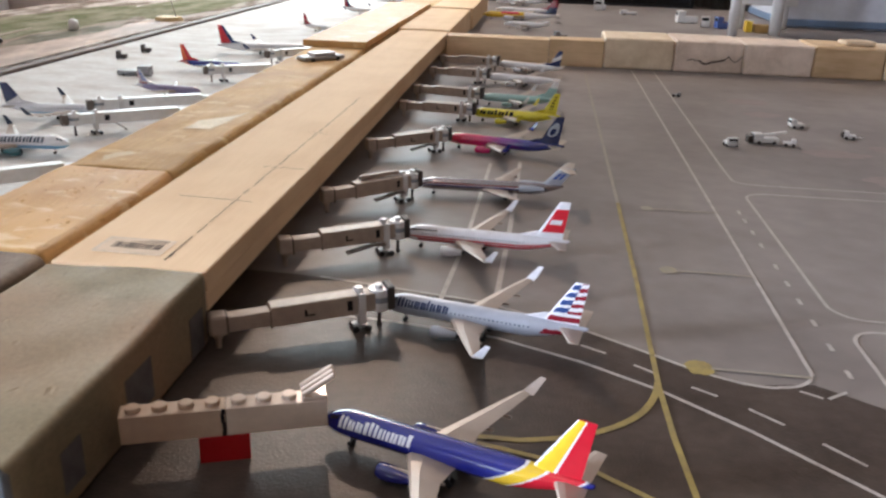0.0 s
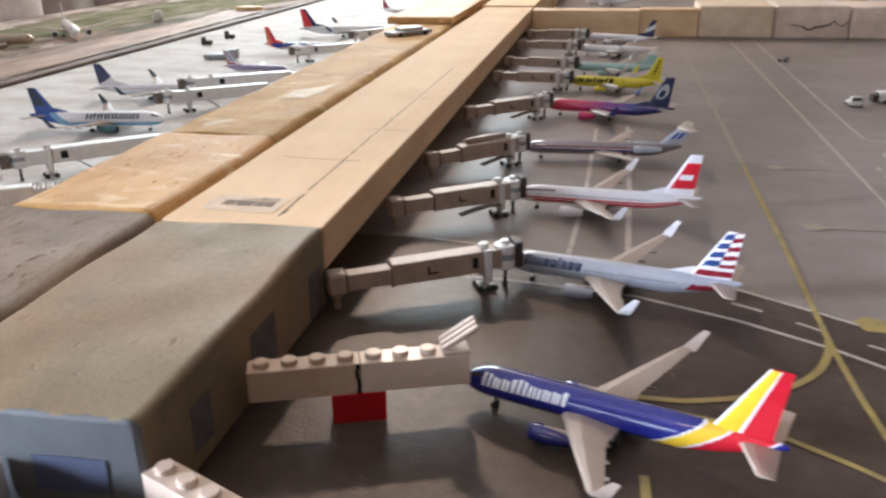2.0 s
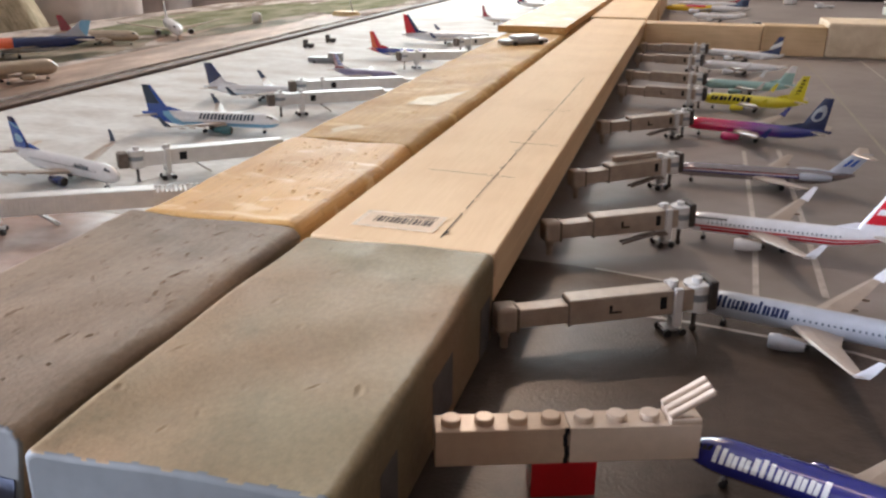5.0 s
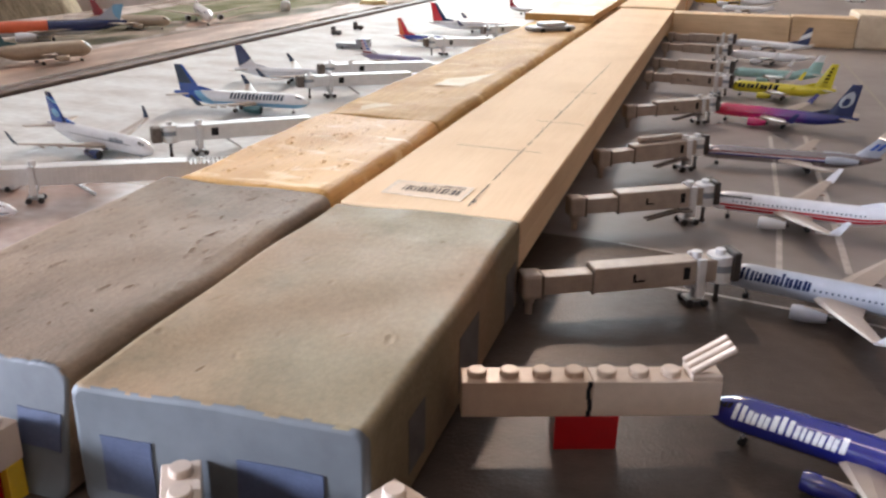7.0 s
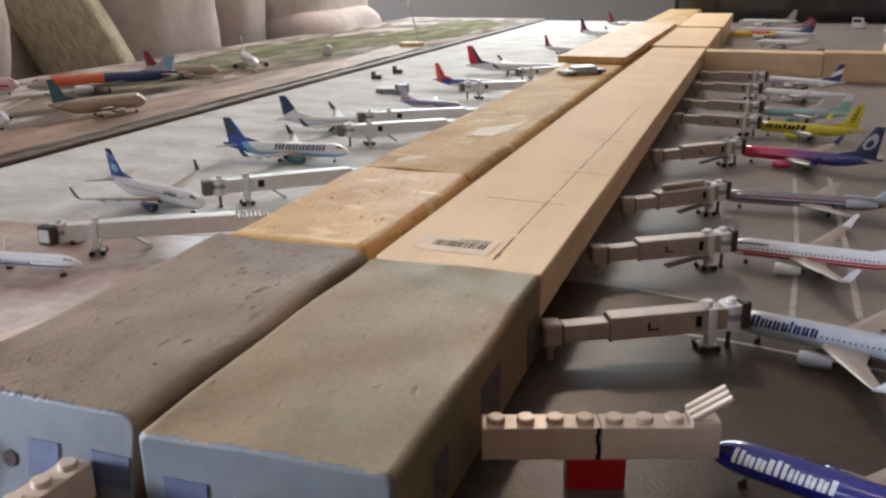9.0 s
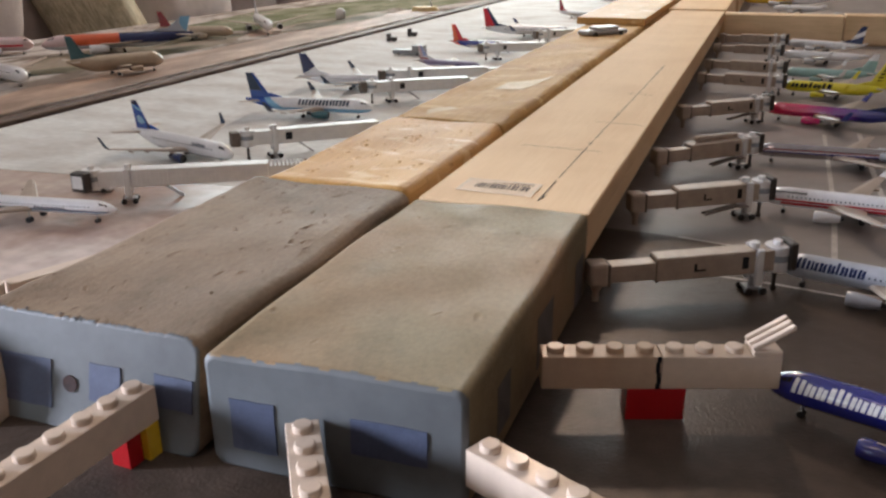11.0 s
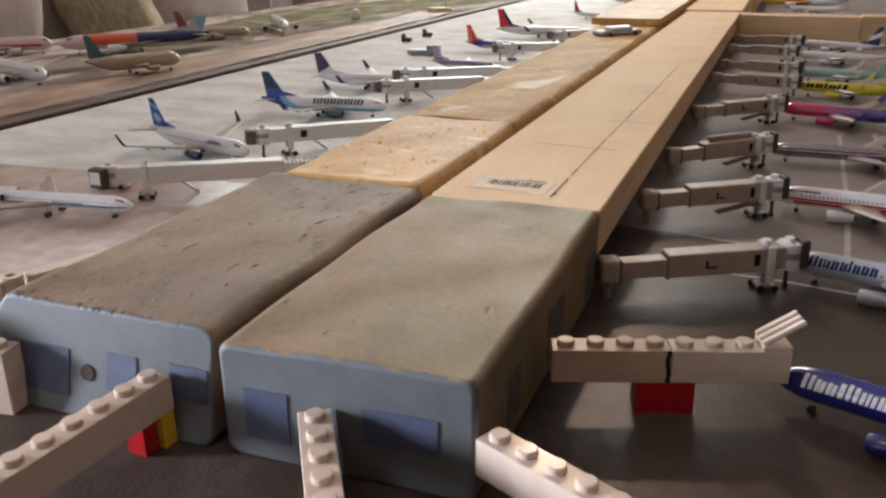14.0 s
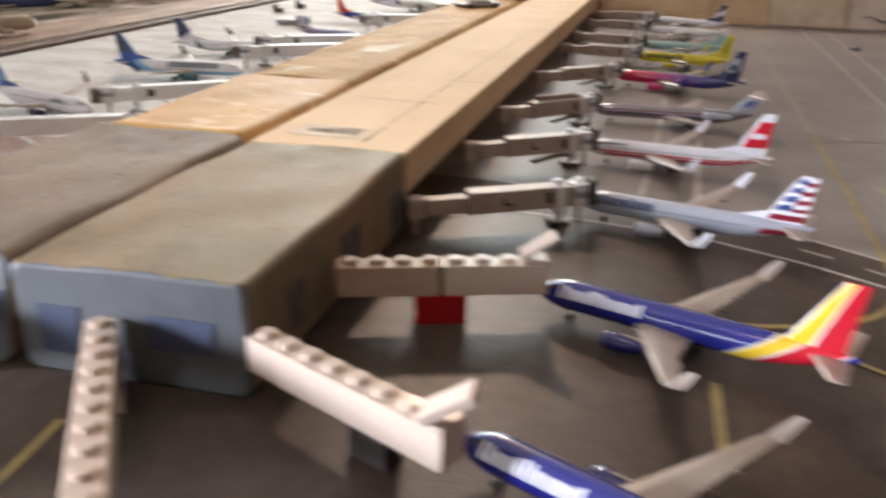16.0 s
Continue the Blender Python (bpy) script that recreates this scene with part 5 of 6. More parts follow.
airliner(placed((0.0780, 0.9000), -24), "white model airliner with a blue and white tail", L=0.0870, R=0.0040, span=0.060, fin=0.0300, fin_mats=("darkblue", "white"), fin_pick=lambda c, s: 1 if 0.30 < s - 0.3 * c + 0.1 < 0.60 else 0, engine="white", winglet=None)

# aircraft across the terminal
airliner(placed((-0.2220, 0.2430), 163.8), "white model airliner with a patterned blue tail", L=0.0942, R=0.0049, span=0.084, fin=0.0300, fin_mats=("blue", "skyblue", "darkblue"), fin_pick=lambda c, s: 2 if s > 0.84 or c + 0.5 * s < 0.22 else (1 if ((c - 0.45) / 0.30) ** 2 + ((s - 0.34) / 0.14) ** 2 < 1 or 0.62 < s - 0.2 * c < 0.70 else 0), engine="darkblue", winglet="lettergrey", text=("lettergrey", 0.20, 0.33, "txtTxxx", 14, 44), extra=("lettergrey",), body_pick=lambda u, h, y: 1 if h < -0.72 else 0)
airliner(placed((-0.2045, 0.3955), -171.8), "white and light blue model airliner with a dark picture tail", L=0.0980, R=0.0049, span=0.084, fin=0.0310, extra=("skyblue", "blue"), body_pick=lambda u, h, y: 2 if u > 0.80 + 0.05 * h else (1 if u > 0.72 + 0.08 * h or h < -0.35 else 0), fin_mats=("blue", "lettergrey"), fin_pick=lambda c, s: 1 if s > 0.30 and c > 0.22 else 0, engine="green", winglet="lettergrey", text=("lettergrey", 0.17, 0.57, "TTTTTiTT", 6, 58), windows=False)
airliner(placed((-0.2240, 0.5170), -168), "white model airliner with a dark blue tail and belly", L=0.1000, R=0.0042, span=0.086, fin=0.0300, fin_mats=("white", "darkblue"), fin_pick=lambda c, s: 1 if s > 0.42 - 0.35 * c else 0, extra=("skyblue",), body_pick=lambda u, h, y: 1 if h < -0.55 else 0, engine="skyblue", winglet="lettergrey")
airliner(placed((-0.1950, 0.6200), 175), "grey violet model airliner with a striped flag tail", L=0.0680, R=0.0036, span=0.060, fin=0.0240, body="purple", fin_mats=("white", "darkred", "blue"), fin_pick=flag_fin, engine="purple", winglet=None)
airliner(placed((-0.2050, 0.7780), 179), "blue model airliner with a red and orange tail", L=0.0780, R=0.0040, span=0.060, fin=0.0290, body="navy", fin_mats=("red", "orange"), fin_pick=lambda c, s: 1 if c > 0.5 else 0, extra=("red",), body_pick=lambda u, h, y: 1 if u - 0.05 * h > 0.86 else 0, engine="navy", winglet=None, windows=False)
airliner(placed((-0.1780, 0.9450), -166.5), "large white model airliner with a red and dark blue tail", L=0.1160, R=0.0050, span=0.100, fin=0.0360, fin_mats=("darkblue", "red"), fin_pick=lambda c, s: 1 if c > 0.35 else 0, engine="white", winglet="darkblue")
airliner(placed((-0.2160, 0.1395), 189), "slim white regional jet model with thin blue stripes", gear_x=0.40, kind="ttail", clear=0.0040, L=0.0940, R=0.0034, span=0.060, fin=0.0240, stripe=[("darkblue", -24, -14, 0.03, 0.95), ("skyblue", -32, -26, 0.05, 0.95)], engine="white", winglet=None, text=("navy_ink", 0.26, 0.44, "Txxxxx", -10, 6), fin_mats=("white", "blue"), fin_pick=lambda c, s: 1 if s > 0.5 else 0)
airliner(placed((-0.2030, 1.1950), 158), "white model airliner with a red tail", L=0.0600, R=0.0034, span=0.05, fin=0.0270, fin_mats=("darkred",), engine="white", winglet=None)
airliner(placed((-0.1800, 1.5000), 160), "white model airliner with a red and blue tail", L=0.0900, R=0.0045, span=0.09, fin=0.0340, fin_mats=("darkred", "darkblue"), fin_pick=lambda c, s: 1 if c < 0.4 else 0, engine="white", winglet="darkblue")
airliner(placed((-0.1700, 1.7800), 178), "white model airliner with a dark blue tail", L=0.0850, R=0.0042, span=0.08, fin=0.0330, fin_mats=("darkblue", "red"), fin_pick=lambda c, s: 1 if c > 0.5 else 0, engine="white", winglet="white")

# aircraft on the side table
airliner(placed((-0.6760, 0.5660), 42.5, 0.005), "long orange and blue widebody model airliner with a pink nose", L=0.160, R=0.0076, span=0.150, fin=0.036, body="orange", extra=("darkblue", "white", "pink"), body_pick=lambda u, h, y: 2 if h < -0.45 else (1 if u > 0.50 else (3 if u < 0.16 else 0)), fin_mats=("silver", "skyblue"), fin_pick=lambda c, s: 1 if c + s > 1.0 else 0, engine="white", winglet=None, windows=False, clear=0.0055)
airliner(placed((-0.4850, 0.5240), 242, 0.005), "beige bronze model airliner with a dark teal tail", L=0.090, R=0.0070, span=0.090, fin=0.038, body="bronze", fin_mats=("green",), engine="bronze", winglet=None, windows=False, clear=0.0045)
airliner(placed((-0.5270, 0.3970), 160, 0.005), "white model airliner on the painted plywood", L=0.125, R=0.0062, span=0.11, fin=0.036, fin_mats=("white", "skyblue"), engine="white", winglet=None, clear=0.0045)
airliner(placed((-0.5380, 0.8050), 130, 0.005), "white model airliner parked at an angle", L=0.130, R=0.0068, span=0.13, fin=0.040, fin_mats=("white",), engine="plastic_grey", winglet=None, clear=0.0065)
airliner(placed((-0.5620, 0.7600), 198, 0.005), "beige model airliner with a dark red tail", L=0.095, R=0.0060, span=0.085, fin=0.034, body="bronze", fin_mats=("darkred",), engine="bronze", winglet=None, clear=0.0045)
airliner(placed((-0.6980, 0.5780), 213, 0.005), "pale pink model airliner with a red stripe on the painted plywood", L=0.100, R=0.0072, span=0.09, fin=0.042, body="pink", fin_mats=("pink", "red"), engine="white", winglet=None, clear=0.0045, stripe=[("red", -20, -2, 0.10, 0.95)], windows=False)
airliner(placed((-0.4790, 0.3000), 172, 0.005), "white model airliner standing near the plywood's edge", L=0.110, R=0.0060, span=0.10, fin=0.036, fin_mats=("white", "skyblue"), engine="white", winglet=None, clear=0.0040, windows=False)

# aircraft past the cross wall
airliner(placed((0.012, 1.545), -8), "yellow, red and white model airliner", L=0.150, R=0.0055, span=0.11, fin=0.036, body="white", extra=("yellow", "red"), body_pick=lambda u, h, y: (2 if 0.25 < u < 0.48 and h > 0.3 else 1) if u < 0.55 else 0, fin_mats=("darkblue", "darkred"), fin_pick=lambda c, s: 1 if s > 0.6 else 0, engine="white", winglet=None, windows=False)
airliner(placed((0.062, 1.385), -14), "white model airliner behind the timber wall", L=0.085, R=0.0045, span=0.08, fin=0.016, fin_mats=("white",), engine="white", winglet=None, dorsal=False)
airliner(placed((0.030, 1.650), -6), "white model airliner with a dark red tail", L=0.130, R=0.0052, span=0.10, fin=0.034, fin_mats=("darkred",), engine="white", winglet=None)
airliner(placed((0.018, 1.880), -4), "grey white model airliner near the table's end", L=0.120, R=0.0055, span=0.10, fin=0.036, fin_mats=("plastic_grey",), engine="white", winglet=None)

airliner(placed((0.520, 1.095), 170), "small white and red model airliner with blue tail", L=0.075, R=0.0040, span=0.060, fin=0.0300, body="white", fin_mats=("flagblue", "red"), fin_pick=lambda c, s: 1 if s < 0.35 else 0, extra=("red",), body_pick=lambda u, h, y: 1 if -0.2 < h < 0.25 else 0, engine="white", winglet=None, windows=False)

# ---- jet bridges ----


def jet_bridge(start, end, label, z0=0.0075, rise=0.0022, ribbed=False, mark=True, colour="plastic", stairs=False, rail=False):
    """A model passenger bridge from a stub at the terminal to a cab at the aircraft; local x runs along it."""
    d = Vector((end[0] - start[0], end[1] - start[1]))
    L = d.length
    top = thing("jet_bridge", pose(start[0], start[1], 0, 0, 0, math.degrees(math.atan2(d.y, d.x))), label, "jet bridge", "jet bridges")
    hw = 0.0040
    bm = bmesh.new()
    tube(bm, (0.0035, 0, 0), (0.0035, 0, z0 * 0.55), 0.0013, n=14)
    tube(bm, (0.0035, 0, z0 * 0.55), (0.0035, 0, z0), 0.0017, 0.0026, n=14)
    part("column", bm, colour, top)
    bm = bmesh.new()
    box(bm, (0, -hw, z0 - 0.001), (0.007, hw, z0 + 0.0078), 0.0012, 2)
    part("rotunda", bm, colour, top)
    tilt = Matrix.Rotation(-math.atan2(rise, L), 4, "Y")
    base = Matrix.Translation((0, 0, z0)) @ tilt
    a1 = 0.32 * L
    for x, w, h in ((0.0068, hw * 0.98, 0.0074), (a1 - 0.0002, hw * 0.92, 0.0074)):
        bm = bmesh.new()
        box(bm, (x, -w, -0.0012), (x + 0.0009, w, h), 0.0002, 1, m=base)
        part("collar", bm, "tan_bellows", top, "darker frame round the tunnel")
    bm = bmesh.new()
    box(bm, (0.006, -hw * 0.80, 0), (a1 + 0.004, hw * 0.80, 0.0065), 0.0003, 1, m=base)
    inner = part("inner_tunnel", bm, colour, top)
    bm = bmesh.new()
    box(bm, (a1, -hw, -0.0006), (L * 0.80, hw, 0.0082), 0.0004, 1, m=base)
    outer = part("outer_tunnel", bm, colour, top)
    if ribbed:
        for owner, x0, x1, w in ((inner, 0.008, a1 - 0.001, hw * 0.82), (outer, a1 + 0.001, L * 0.785, hw * 1.02)):
            bm = bmesh.new()
            x = x0
            while x < x1:
                for s in (-1, 1):
                    box(bm, (x, s * w - 0.0005, -0.0002), (x + 0.0011, s * w + 0.0005, 0.0080), m=base)
                x += 0.0021
            part("rib", bm, colour, owner, "row of upright ribs")
    bm = bmesh.new()
    for s in (-1, 1):
        box(bm, (L * 0.80, s * hw * 1.0 - 0.0009, -0.0052), (L * 0.80 + 0.0030, s * hw * 1.0 + 0.0009, 0.0088), 0.0004, 1, m=base)
    box(bm, (L * 0.80, -hw, -0.0022), (L * 0.80 + 0.0030, hw, -0.0008), m=base)
    part("lift_frame", bm, "plastic_white", top)
    zz = z0 + rise * 0.8
    bm = bmesh.new()
    tube(bm, (L * 0.80 + 0.0015, 0, 0.0022), (L * 0.80 + 0.0015, 0, zz), 0.0012, n=10)
    box(bm, (L * 0.80 - 0.0018, -0.0026, 0.0017), (L * 0.80 + 0.0045, 0.0026, 0.0027))
    bogie = part("drive_leg", bm, "plastic_grey", top)
    for sx in (-0.0012, 0.0042):
        for s in (-1, 1):
            bm = bmesh.new()
            tube(bm, (L * 0.80 + sx, s * 0.0030, 0.0014), (L * 0.80 + sx, s * 0.0040, 0.0014), 0.0014, n=16)
            part("wheel", bm, "rubber", bogie)
    bm = bmesh.new()
    box(bm, (L * 0.80 + 0.003, -hw * 0.9, -0.0002), (L * 0.91, hw * 0.9, 0.0078), 0.0003, 1, m=base)
    part("cab_tunnel", bm, colour, top)
    bm = bmesh.new()
    tube(bm, base @ Vector((L * 0.93, 0, -0.001)), base @ Vector((L * 0.93, 0, 0.0086)), hw * 1.12, n=18)
    cab = part("cab", bm, "plastic_white", top)
    bm = bmesh.new()
    tube(bm, base @ Vector((L * 0.93, 0, 0.0030)), base @ Vector((L * 0.93, 0, 0.0055)), hw * 1.14, n=18)
    part("cab_window", bm, "tint", cab, "grey blue band of glazing")
    bm = bmesh.new()
    k = 1.0 if ribbed else (0.86 if colour == "plastic_white" else 1.12)
    box(bm, (L * 0.965, -hw * k, -0.0006), (L + 0.0006, hw * k, 0.0082 * k + 0.0008), 0.0005, 1, m=base)
    if ribbed:
        bmesh.ops.rotate(bm, verts=bm.verts, cent=base @ Vector((L * 0.93, 0, 0)), matrix=Matrix.Rotation(radians(58), 3, "Z"))
    part("bellows", bm, "tan_bellows" if colour == "plastic_white" and not ribbed else "bellows", cab, "dark folding canopy against the aircraft")
    if ribbed:
        bm = bmesh.new()
        box(bm, (L + 0.0004, -hw * 0.72, 0.0012), (L + 0.0009, hw * 0.72, 0.0074), m=base)
        bmesh.ops.rotate(bm, verts=bm.verts, cent=base @ Vector((L * 0.93, 0, 0)), matrix=Matrix.Rotation(radians(58), 3, "Z"))
        part("cab_opening", bm, "plastic_white", cab, "pale inner face of the cab")
    if not ribbed:
        bm = bmesh.new()
        tube(bm, (L * 0.93, 0, 0.0012), (L * 0.93, 0, zz), 0.0008, n=10)
        tube(bm, (L * 0.93, -0.0006, 0.0011), (L * 0.93, 0.0006, 0.0011), 0.0011, n=14)
        part("cab_leg", bm, "bellows", cab, "dark leg and wheel under the cab")
    for x in (L * 0.80 + 0.0012, L * 0.93):
        bm = bmesh.new()
        tube(bm, base @ Vector((x, 0, 0.0080)), base @ Vector((x, 0, 0.0104)), 0.0017, n=12)
        part("roof_unit", bm, "plastic_white", top)
    bm = bmesh.new()
    for s in (-1, 1):
        box(bm, (L * 0.735, s * hw * 1.0 - 0.0002, 0.0018), (L * 0.765, s * hw * 1.0 + 0.0002, 0.0062), m=base)
    if not ribbed:
        part("door", bm, "ink", outer, "small black door panel")
    else:
        bm.free()
    if mark:
        bm = bmesh.new()
        for s in (-1, 1):
            box(bm, (L * 0.50, s * hw - 0.0002, 0.0022), (L * 0.513, s * hw + 0.0002, 0.0052), m=base)
            box(bm, (L * 0.513, s * hw - 0.0002, 0.0022), (L * 0.555, s * hw + 0.0002, 0.0029), m=base)
        part("mark", bm, "ink", outer, "small black L shaped mark")
    if rail:
        bm = bmesh.new()
        box(bm, (L * 0.40, hw * 0.15, 0.0084), (L * 0.80, hw * 0.85, 0.0112), 0.0005, 1, m=base)
        part("roof_duct", bm, colour, outer, "cream duct along the roof")
    if stairs:
        reach = 0.24 * L if colour != "plastic_white" else 0.0125
        bm = bmesh.new()
        for s in (-0.5, 0.5):
            box(bm, (0, s * 0.0030 - 0.0003, -0.0004), (reach, s * 0.0030 + 0.0003, 0.0005))
        steps = int(reach / 0.0016) - 1
        for k in range(steps):
            box(bm, (0.001 + k * 0.0016, -0.0014, -0.0004), (0.0018 + k * 0.0016, 0.0014, 0.0002))
        if colour == "plastic_white":
            bmesh.ops.transform(bm, verts=bm.verts, matrix=pose(L * 0.70, -hw * 1.25, z0 + 0.0005) @ Matrix.Rotation(radians(142), 4, "Y"))
        else:
            bmesh.ops.transform(bm, verts=bm.verts, matrix=pose(L * 0.73, -hw * 1.3, z0 + 0.0008) @ Matrix.Rotation(radians(168), 4, "Y"))
            box(bm, (L * 0.73, -hw * 1.8, z0 - 0.0002), (L * 0.80, -hw * 0.9, z0 + 0.0006))
        part("stair", bm, "plastic_grey" if colour == "plastic_white" else "tan_bellows", top, "small side stair")
    return top


LB = "cream model jet bridge from the timber to an aircraft door"
jet_bridge((0.0055, 0.1235), (0.0735, 0.1590), LB)
jet_bridge((0.0060, 0.2150), (0.0660, 0.2485), LB, stairs=True)
jet_bridge((0.0060, 0.3020), (0.0590, 0.3425), LB, mark=False, stairs=True, rail=True)
jet_bridge((0.0065, 0.4330), (0.0640, 0.4720), LB, stairs=True)
jet_bridge((0.0060, 0.5900), (0.0755, 0.5830), LB, rise=0.0)
jet_bridge((0.0060, 0.6760), (0.0765, 0.6620), LB, rise=0.0, mark=False)
jet_bridge((0.0060, 0.7980), (0.0745, 0.7860), LB, rise=0.0, mark=False)
jet_bridge((0.0060, 0.8980), (0.0800, 0.8880), LB, rise=0.0, mark=False)
LW = "white model jet bridge from the timber to an aircraft door"
jet_bridge((-0.1400, 0.2330), (-0.2560, 0.1550), "white ribbed model jet bridge standing with no aircraft", ribbed=True, mark=False, colour="plastic_white", stairs=True)
jet_bridge((-0.1360, 0.3500), (-0.2310, 0.2560), LW, mark=False, colour="plastic_white", stairs=True)
jet_bridge((-0.1360, 0.5300), (-0.2370, 0.4430), LW, mark=False, colour="plastic_white", stairs=True)
jet_bridge((-0.1360, 0.5900), (-0.2480, 0.5030), LW, mark=False, colour="plastic_white")
jet_bridge((-0.1360, 0.7700), (-0.2250, 0.7050), LW, mark=False, colour="plastic_white")
jet_bridge((-0.1360, 0.9300), (-0.2000, 0.8400), LW, mark=False, colour="plastic_white")

# ---- ground vehicles ----


def cart(at, turn, label, l=0.012, w=0.006, h=0.005, cab=True, boom=False, colour="plastic_white", tow=False, dark_front=False):
    top = thing("service_vehicle", pose(at[0], at[1], 0, 0, 0, turn), label, "toy vehicle", "ground vehicles")
    bm = bmesh.new()
    box(bm, (-l / 2, -w / 2, 0.0012), (l / 2, w / 2, h * 0.55), 0.0004, 1)
    part("chassis", bm, colour, top)
    if cab:
        bm = bmesh.new()
        box(bm, (-l / 2, -w / 2, h * 0.55), (-l * 0.12, w / 2, h), 0.0006, 2)
        part("cab", bm, colour, top)
        bm = bmesh.new()
        box(bm, (-l / 2 - 0.0001, -w * 0.4, h * 0.62), (-l / 2 + 0.0006, w * 0.4, h * 0.9))
        part("windscreen", bm, "glass", top, "dark windscreen")
    if boom:
        bm = bmesh.new()
        box(bm, (-0.001, -0.0015, -0.0005), (l * 0.9, 0.0015, 0.0007), m=pose(-l * 0.1, 0, h * 0.8) @ Matrix.Rotation(radians(-8), 4, "Y"))
        part("loading_belt", bm, "plastic_white", top)
    if tow:
        bm = bmesh.new()
        box(bm, (l * 0.45, -0.0004, 0.0016), (l * 1.05, 0.0004, 0.0023))
        part("tow_bar", bm, colour, top)
    if dark_front:
        bm = bmesh.new()
        box(bm, (-l * 0.72, -w * 0.42, 0.0012), (-l * 0.5 - 0.0001, w * 0.42, h * 0.75), 0.0005, 1)
        part("bumper", bm, "bellows", top, "dark front block")
    for sx in (-0.3, 0.3):
        for s in (-1, 1):
            bm = bmesh.new()
            tube(bm, (sx * l, s * w * 0.5 - 0.0004, 0.0014), (sx * l, s * w * 0.5 + 0.0004, 0.0014), 0.0014, n=12)
            part("wheel", bm, "rubber", top)
    return top


VW = "small white model airport service vehicle on the apron"
cart((0.2925, 0.5440), 100, VW, 0.010, 0.009, 0.008)
cart((0.3240, 0.5620), 10, VW, 0.022, 0.009, 0.009, boom=True, dark_front=True)
cart((0.3430, 0.5560), 170, VW, 0.010, 0.007, 0.006)
cart((0.3690, 0.6350), 8, VW, 0.012, 0.010, 0.008, tow=True)
cart((0.4050, 0.5980), -12, VW, 0.010, 0.008, 0.007, tow=True, dark_front=True)
cart((0.2790, 0.7680), 160, "tiny dark model tug on the apron", 0.009, 0.006, 0.005, colour="stone")
cart((-0.2640, 0.1800), 195, "small white model pickup under the jet bridge", 0.018, 0.008, 0.0075)
cart((-0.3130, 0.7270), 185, "grey white model airport truck on the apron", 0.036, 0.012, 0.011, colour="stone")
cart((-0.382, 0.836), 10, "small dark model cart near the table edge", 0.012, 0.008, 0.010, colour="bellows")
cart((-0.379, 0.897), 10, "small dark model cart near the table edge", 0.012, 0.008, 0.010, colour="bellows")
cart((0.2560, 1.8500), 70, VW, 0.030, 0.020, 0.022)
cart((0.3130, 1.7650), 10, VW, 0.034, 0.014, 0.010)
cart((0.4150, 1.6250), 10, VW, 0.040, 0.018, 0.024)
cart((0.4420, 1.5650), 80, "small black and white model truck", 0.030, 0.016, 0.020)
cart((0.4700, 1.5400), 20, "small white and blue model truck", 0.028, 0.016, 0.022, colour="blue")
cart((0.1600, 1.2600), 20, "small dark model tug behind the timber wall", 0.020, 0.012, 0.012, colour="stone")

# ---- side table small things ----
cone = thing("flag_stand", pose(-0.490, 1.225, 0.005), "thin flag pole on a pale yellow base", "flag")
bm = bmesh.new()
bmesh.ops.create_cone(bm, cap_ends=True, segments=24, radius1=0.024, radius2=0.020, depth=0.006, matrix=pose(0, 0, 0.003))
part("base", bm, "glue", cone)
bm = bmesh.new()
tube(bm, (0.012, 0, 0.006), (-0.006, 0, 0.076), 0.0008, n=8)
part("pole", bm, "plastic_grey", cone)
bm = bmesh.new()
box(bm, (-0.0085, -0.001, 0.066), (-0.0045, 0.001, 0.080), 0.0005, 1)
part("flag", bm, "plastic_white", cone, "small white flag tip")
lamp = thing("small_white_cup", pose(-0.5586, 1.045, 0.005), "small white plastic cup on the plywood", "cup")
bm = bmesh.new()
loft(bm, [[Vector((r * math.cos(2 * math.pi * k / 20), r * math.sin(2 * math.pi * k / 20), z)) for k in range(20)] for r, z in ((0.006, 0), (0.0075, 0.006), (0.0065, 0.013), (0.003, 0.016))])
part("body", bm, "plastic_white", lamp, smooth=True)

# ---- sofa ----


def cushion(name, parent, lo, hi, material, puff, seed, m=None, label=""):
    bm = bmesh.new()
    box(bm, lo, hi)
    bmesh.ops.subdivide_edges(bm, edges=bm.edges[:], cuts=14, use_grid_fill=True)
    c = (Vector(lo) + Vector(hi)) / 2
    s = (Vector(hi) - Vector(lo)) / 2
    for v in bm.verts:
        q = Vector(((v.co.x - c.x) / s.x, (v.co.y - c.y) / s.y, (v.co.z - c.z) / s.z))
        k = 1 / (abs(q.x) ** 5 + abs(q.y) ** 5 + abs(q.z) ** 5) ** 0.2
        q *= k
        v.co = c + Vector((q.x * s.x, q.y * s.y, q.z * s.z)) + noise.noise_vector(v.co * 7 + Vector((seed, 0, 0))) * puff
    if m is not None:
        bmesh.ops.transform(bm, matrix=m, verts=bm.verts)
    return part(name, bm, material, parent, label, smooth=True)


sofa = thing("sofa", pose(-1.05, 1.0, FLOOR), "brown fabric sofa with loose back cushions behind the table", "sofa")
cushion("base", sofa, (-0.42, -1.3, 0.05), (0.22, 0.82, 0.42), "sofa", 0.006, 1)
cushion("backrest", sofa, (-0.55, -1.3, 0.05), (-0.30, 0.82, 1.15), "sofa", 0.012, 2)
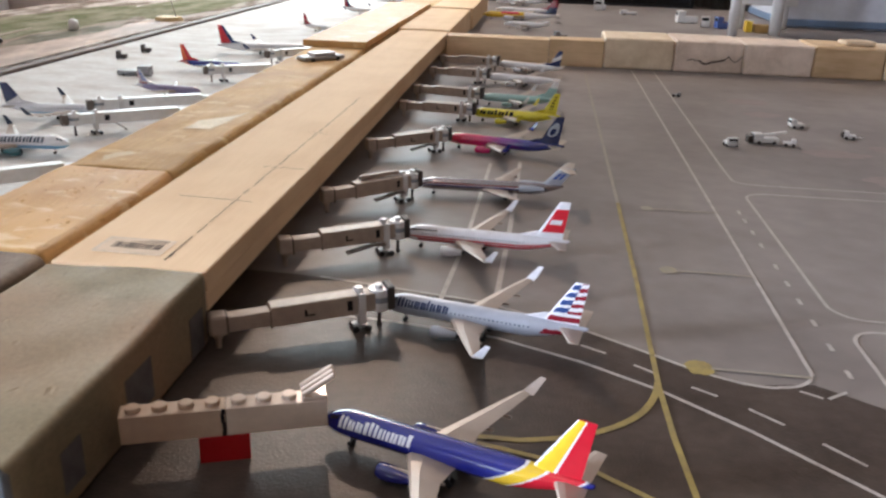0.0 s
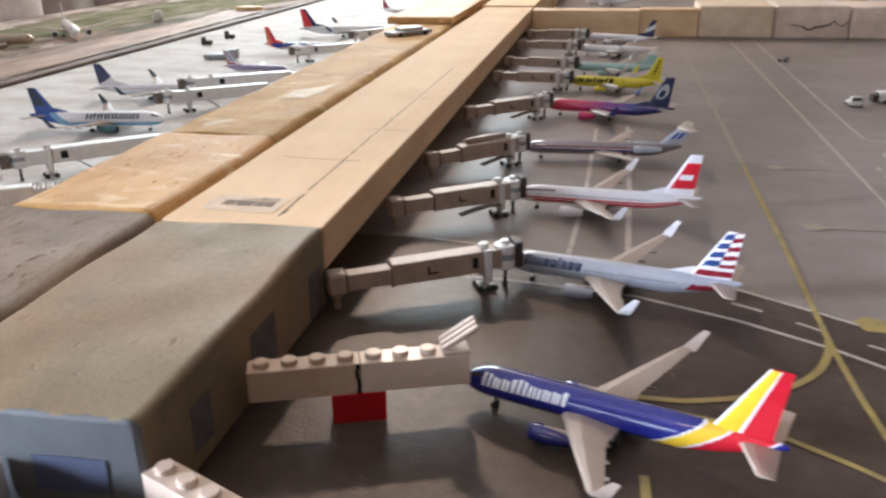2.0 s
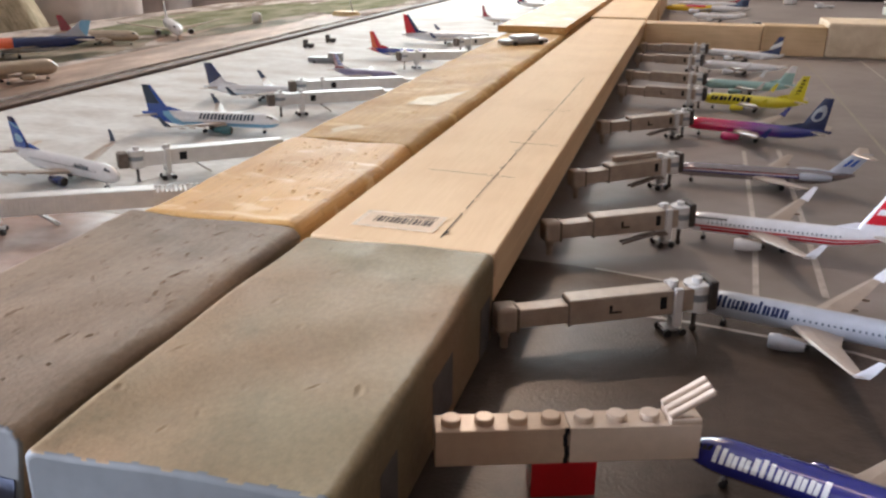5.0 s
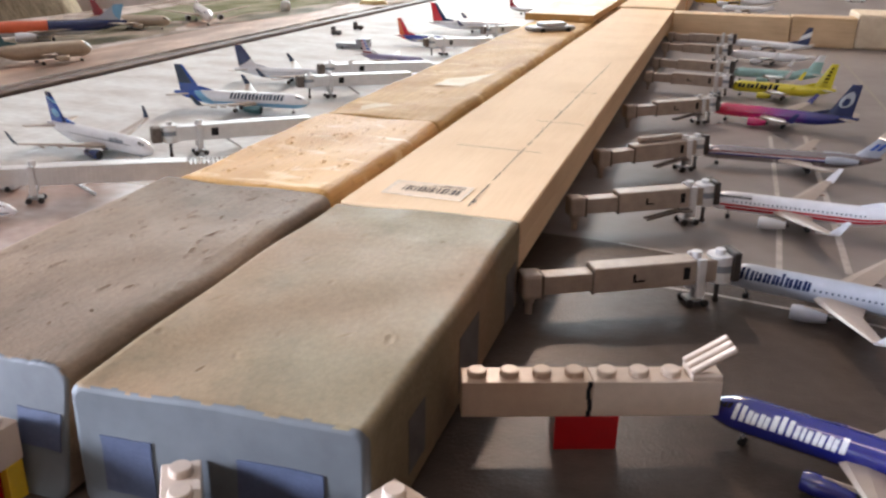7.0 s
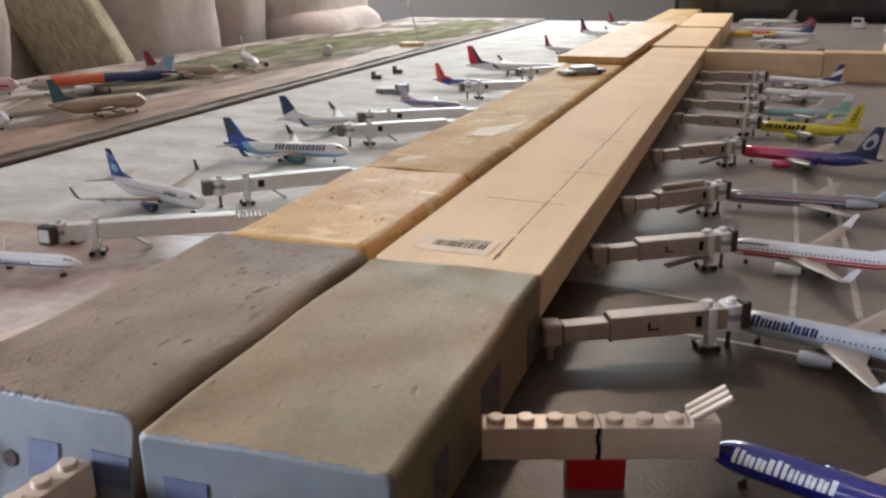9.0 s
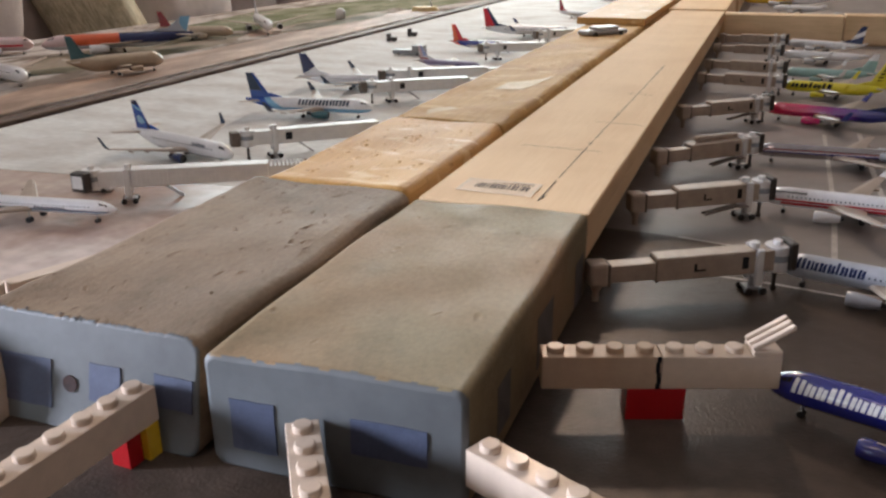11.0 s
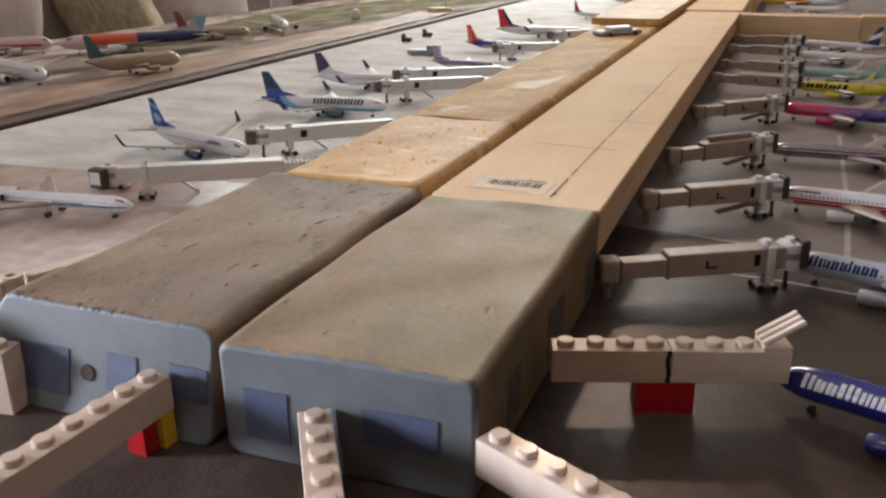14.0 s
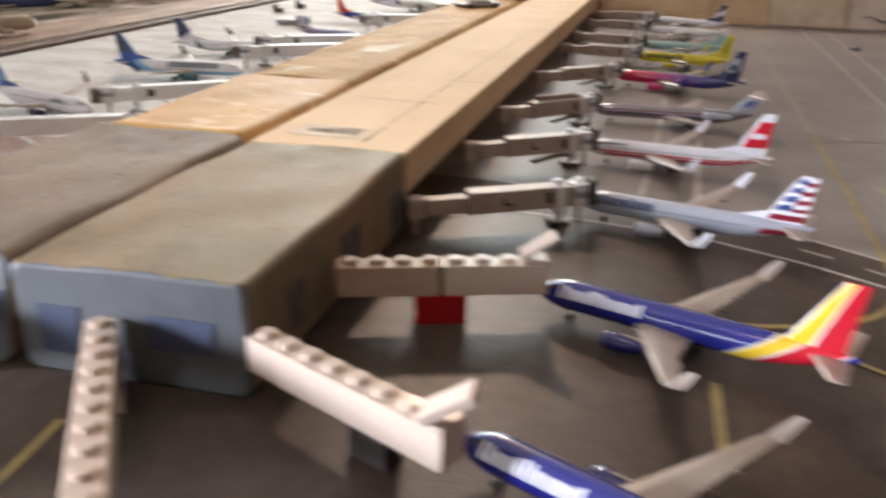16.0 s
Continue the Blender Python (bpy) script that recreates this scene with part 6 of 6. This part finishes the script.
for k, (y0, y1) in enumerate(((-1.25, -0.72), (-0.72, -0.42), (-0.42, -0.27), (-0.28, -0.06), (-0.065, 0.215), (0.21, 0.385), (0.38, 0.80))):
    cushion("cushion", sofa, (-0.34, y0, 0.42), (0.10 if k == 3 else 0.24 - 0.015 * (k % 3), y1, 1.10), "sofa", 0.016, 5 + k)
cushion("armrest", sofa, (0.0, 0.38, 0.60), (0.275, 0.80, 0.80), "sofa", 0.012, 11)
throw = thing("pillow", pose(-0.825, 0.893, -0.10, 0, -26, 21), "olive woven throw pillow leaning on the sofa", "pillow")
cushion("cover", throw, (-0.060, -0.035, -0.02), (0.060, 0.035, 0.26), "weave", 0.004, 21)
for side in (-1, 1):
    bm = bmesh.new()
    for k in range(28):
        z = 0.012 + 0.0082 * k
        box(bm, (-0.0050, -0.004, -0.0036), (0.0050, 0.004, 0.0036), 0.0015, 2, m=pose(side * 0.047, -0.0260, z, 0, 28 * side))
    part("braided_seam", bm, "braid", throw, "pale braided seam")

# ---- far end ----
tv = thing("television", pose(0.185, 2.20, -0.02), "large black television at the far end of the room", "television")
bm = bmesh.new()
box(bm, (-0.337, 0, 0), (0.337, 0.05, 0.42), 0.006, 2)
part("casing", bm, "rubber", tv)
bm = bmesh.new()
box(bm, (-0.325, -0.003, 0.012), (0.325, 0, 0.408))
part("screen", bm, "tv", tv, "glossy black screen")
stand = thing("television_stand", pose(0.185, 2.24, FLOOR), "dark cabinet under the television", "cabinet")
bm = bmesh.new()
box(bm, (-0.40, -0.06, 0), (0.40, 0.18, 0.73), 0.006, 2)
part("body", bm, "gap", stand)
drape = bmesh.new()
cols = []
for k in range(61):
    x = 0.53 + 0.32 * k / 60
    y = 2.36 + 0.018 * math.sin(k * 0.62) + 0.006 * math.sin(k * 1.7)
    cols.append([drape.verts.new((x, y, z)) for z in (FLOOR + 0.02, 0.2, 0.9, 1.6)])
for a_, b_ in zip(cols, cols[1:]):
    for q in range(3):
        drape.faces.new((a_[q], b_[q], b_[q + 1], a_[q + 1]))
bmesh.ops.solidify(drape, geom=drape.faces[:], thickness=0.004)
solid("curtain", drape, "curtain", "grey brown curtain hanging in folds", "curtain", smooth=True)

tub = thing("storage_tub", pose(0.602, 1.62, 0), "pale blue plastic storage tub with a darker band", "storage tub")
bm = bmesh.new()
box(bm, (0, 0, 0), (0.43, 0.30, 0.36), 0.008, 3)
part("body", bm, "bin", tub)
bm = bmesh.new()
box(bm, (-0.003, -0.003, 0.0035), (0.433, 0.303, 0.0170), 0.001, 1)
part("band", bm, "bin_band", tub)
rack = thing("white_stand", pose(0, 0, 0), "white enamelled stand with round legs on the table", "stand")
for x, y, r in ((0.4650, 1.42, 0.0088), (0.5470, 1.46, 0.0105), (0.505, 1.56, 0.0065), (0.590, 1.575, 0.0065)):
    bm = bmesh.new()
    tube(bm, (x, y, 0), (x - 0.002, y, 0.150), r, n=18)
    part("leg", bm, "gloss_white", rack, smooth=True)
bm = bmesh.new()
box(bm, (0.485, 1.53, 0.046), (0.600, 1.545, 0.150), 0.003, 2)
part("back_panel", bm, "gloss_white", rack)
bm = bmesh.new()
box(bm, (0.448, 1.40, 0.150), (0.606, 1.60, 0.165), 0.004, 2)
part("top", bm, "gloss_white", rack)
for x0, y0, w, h, c, lab in ((0.5367, 1.500, 0.036, 0.014, "tan_timber", "small tan box beneath the white stand"), (0.5085, 1.500, 0.012, 0.020, "yellow", "small yellow toy box beneath the white stand")):
    bm = bmesh.new()
    box(bm, (-w / 2, -0.010, 0), (w / 2, 0.010, h), 0.001, 2)
    solid("toy_box", bm, c, lab, "toy", m=pose(x0, y0, 0))
bm = bmesh.new()
box(bm, (-0.020, -0.012, 0), (0.020, 0.012, 0.006), 0.002, 3)
solid("wooden_offcut", bm, "end_grain", "small pale wooden offcut lying on the wall", "offcut", m=pose(0.5327, 0.9957, 0.0385, 0, 0, 8))
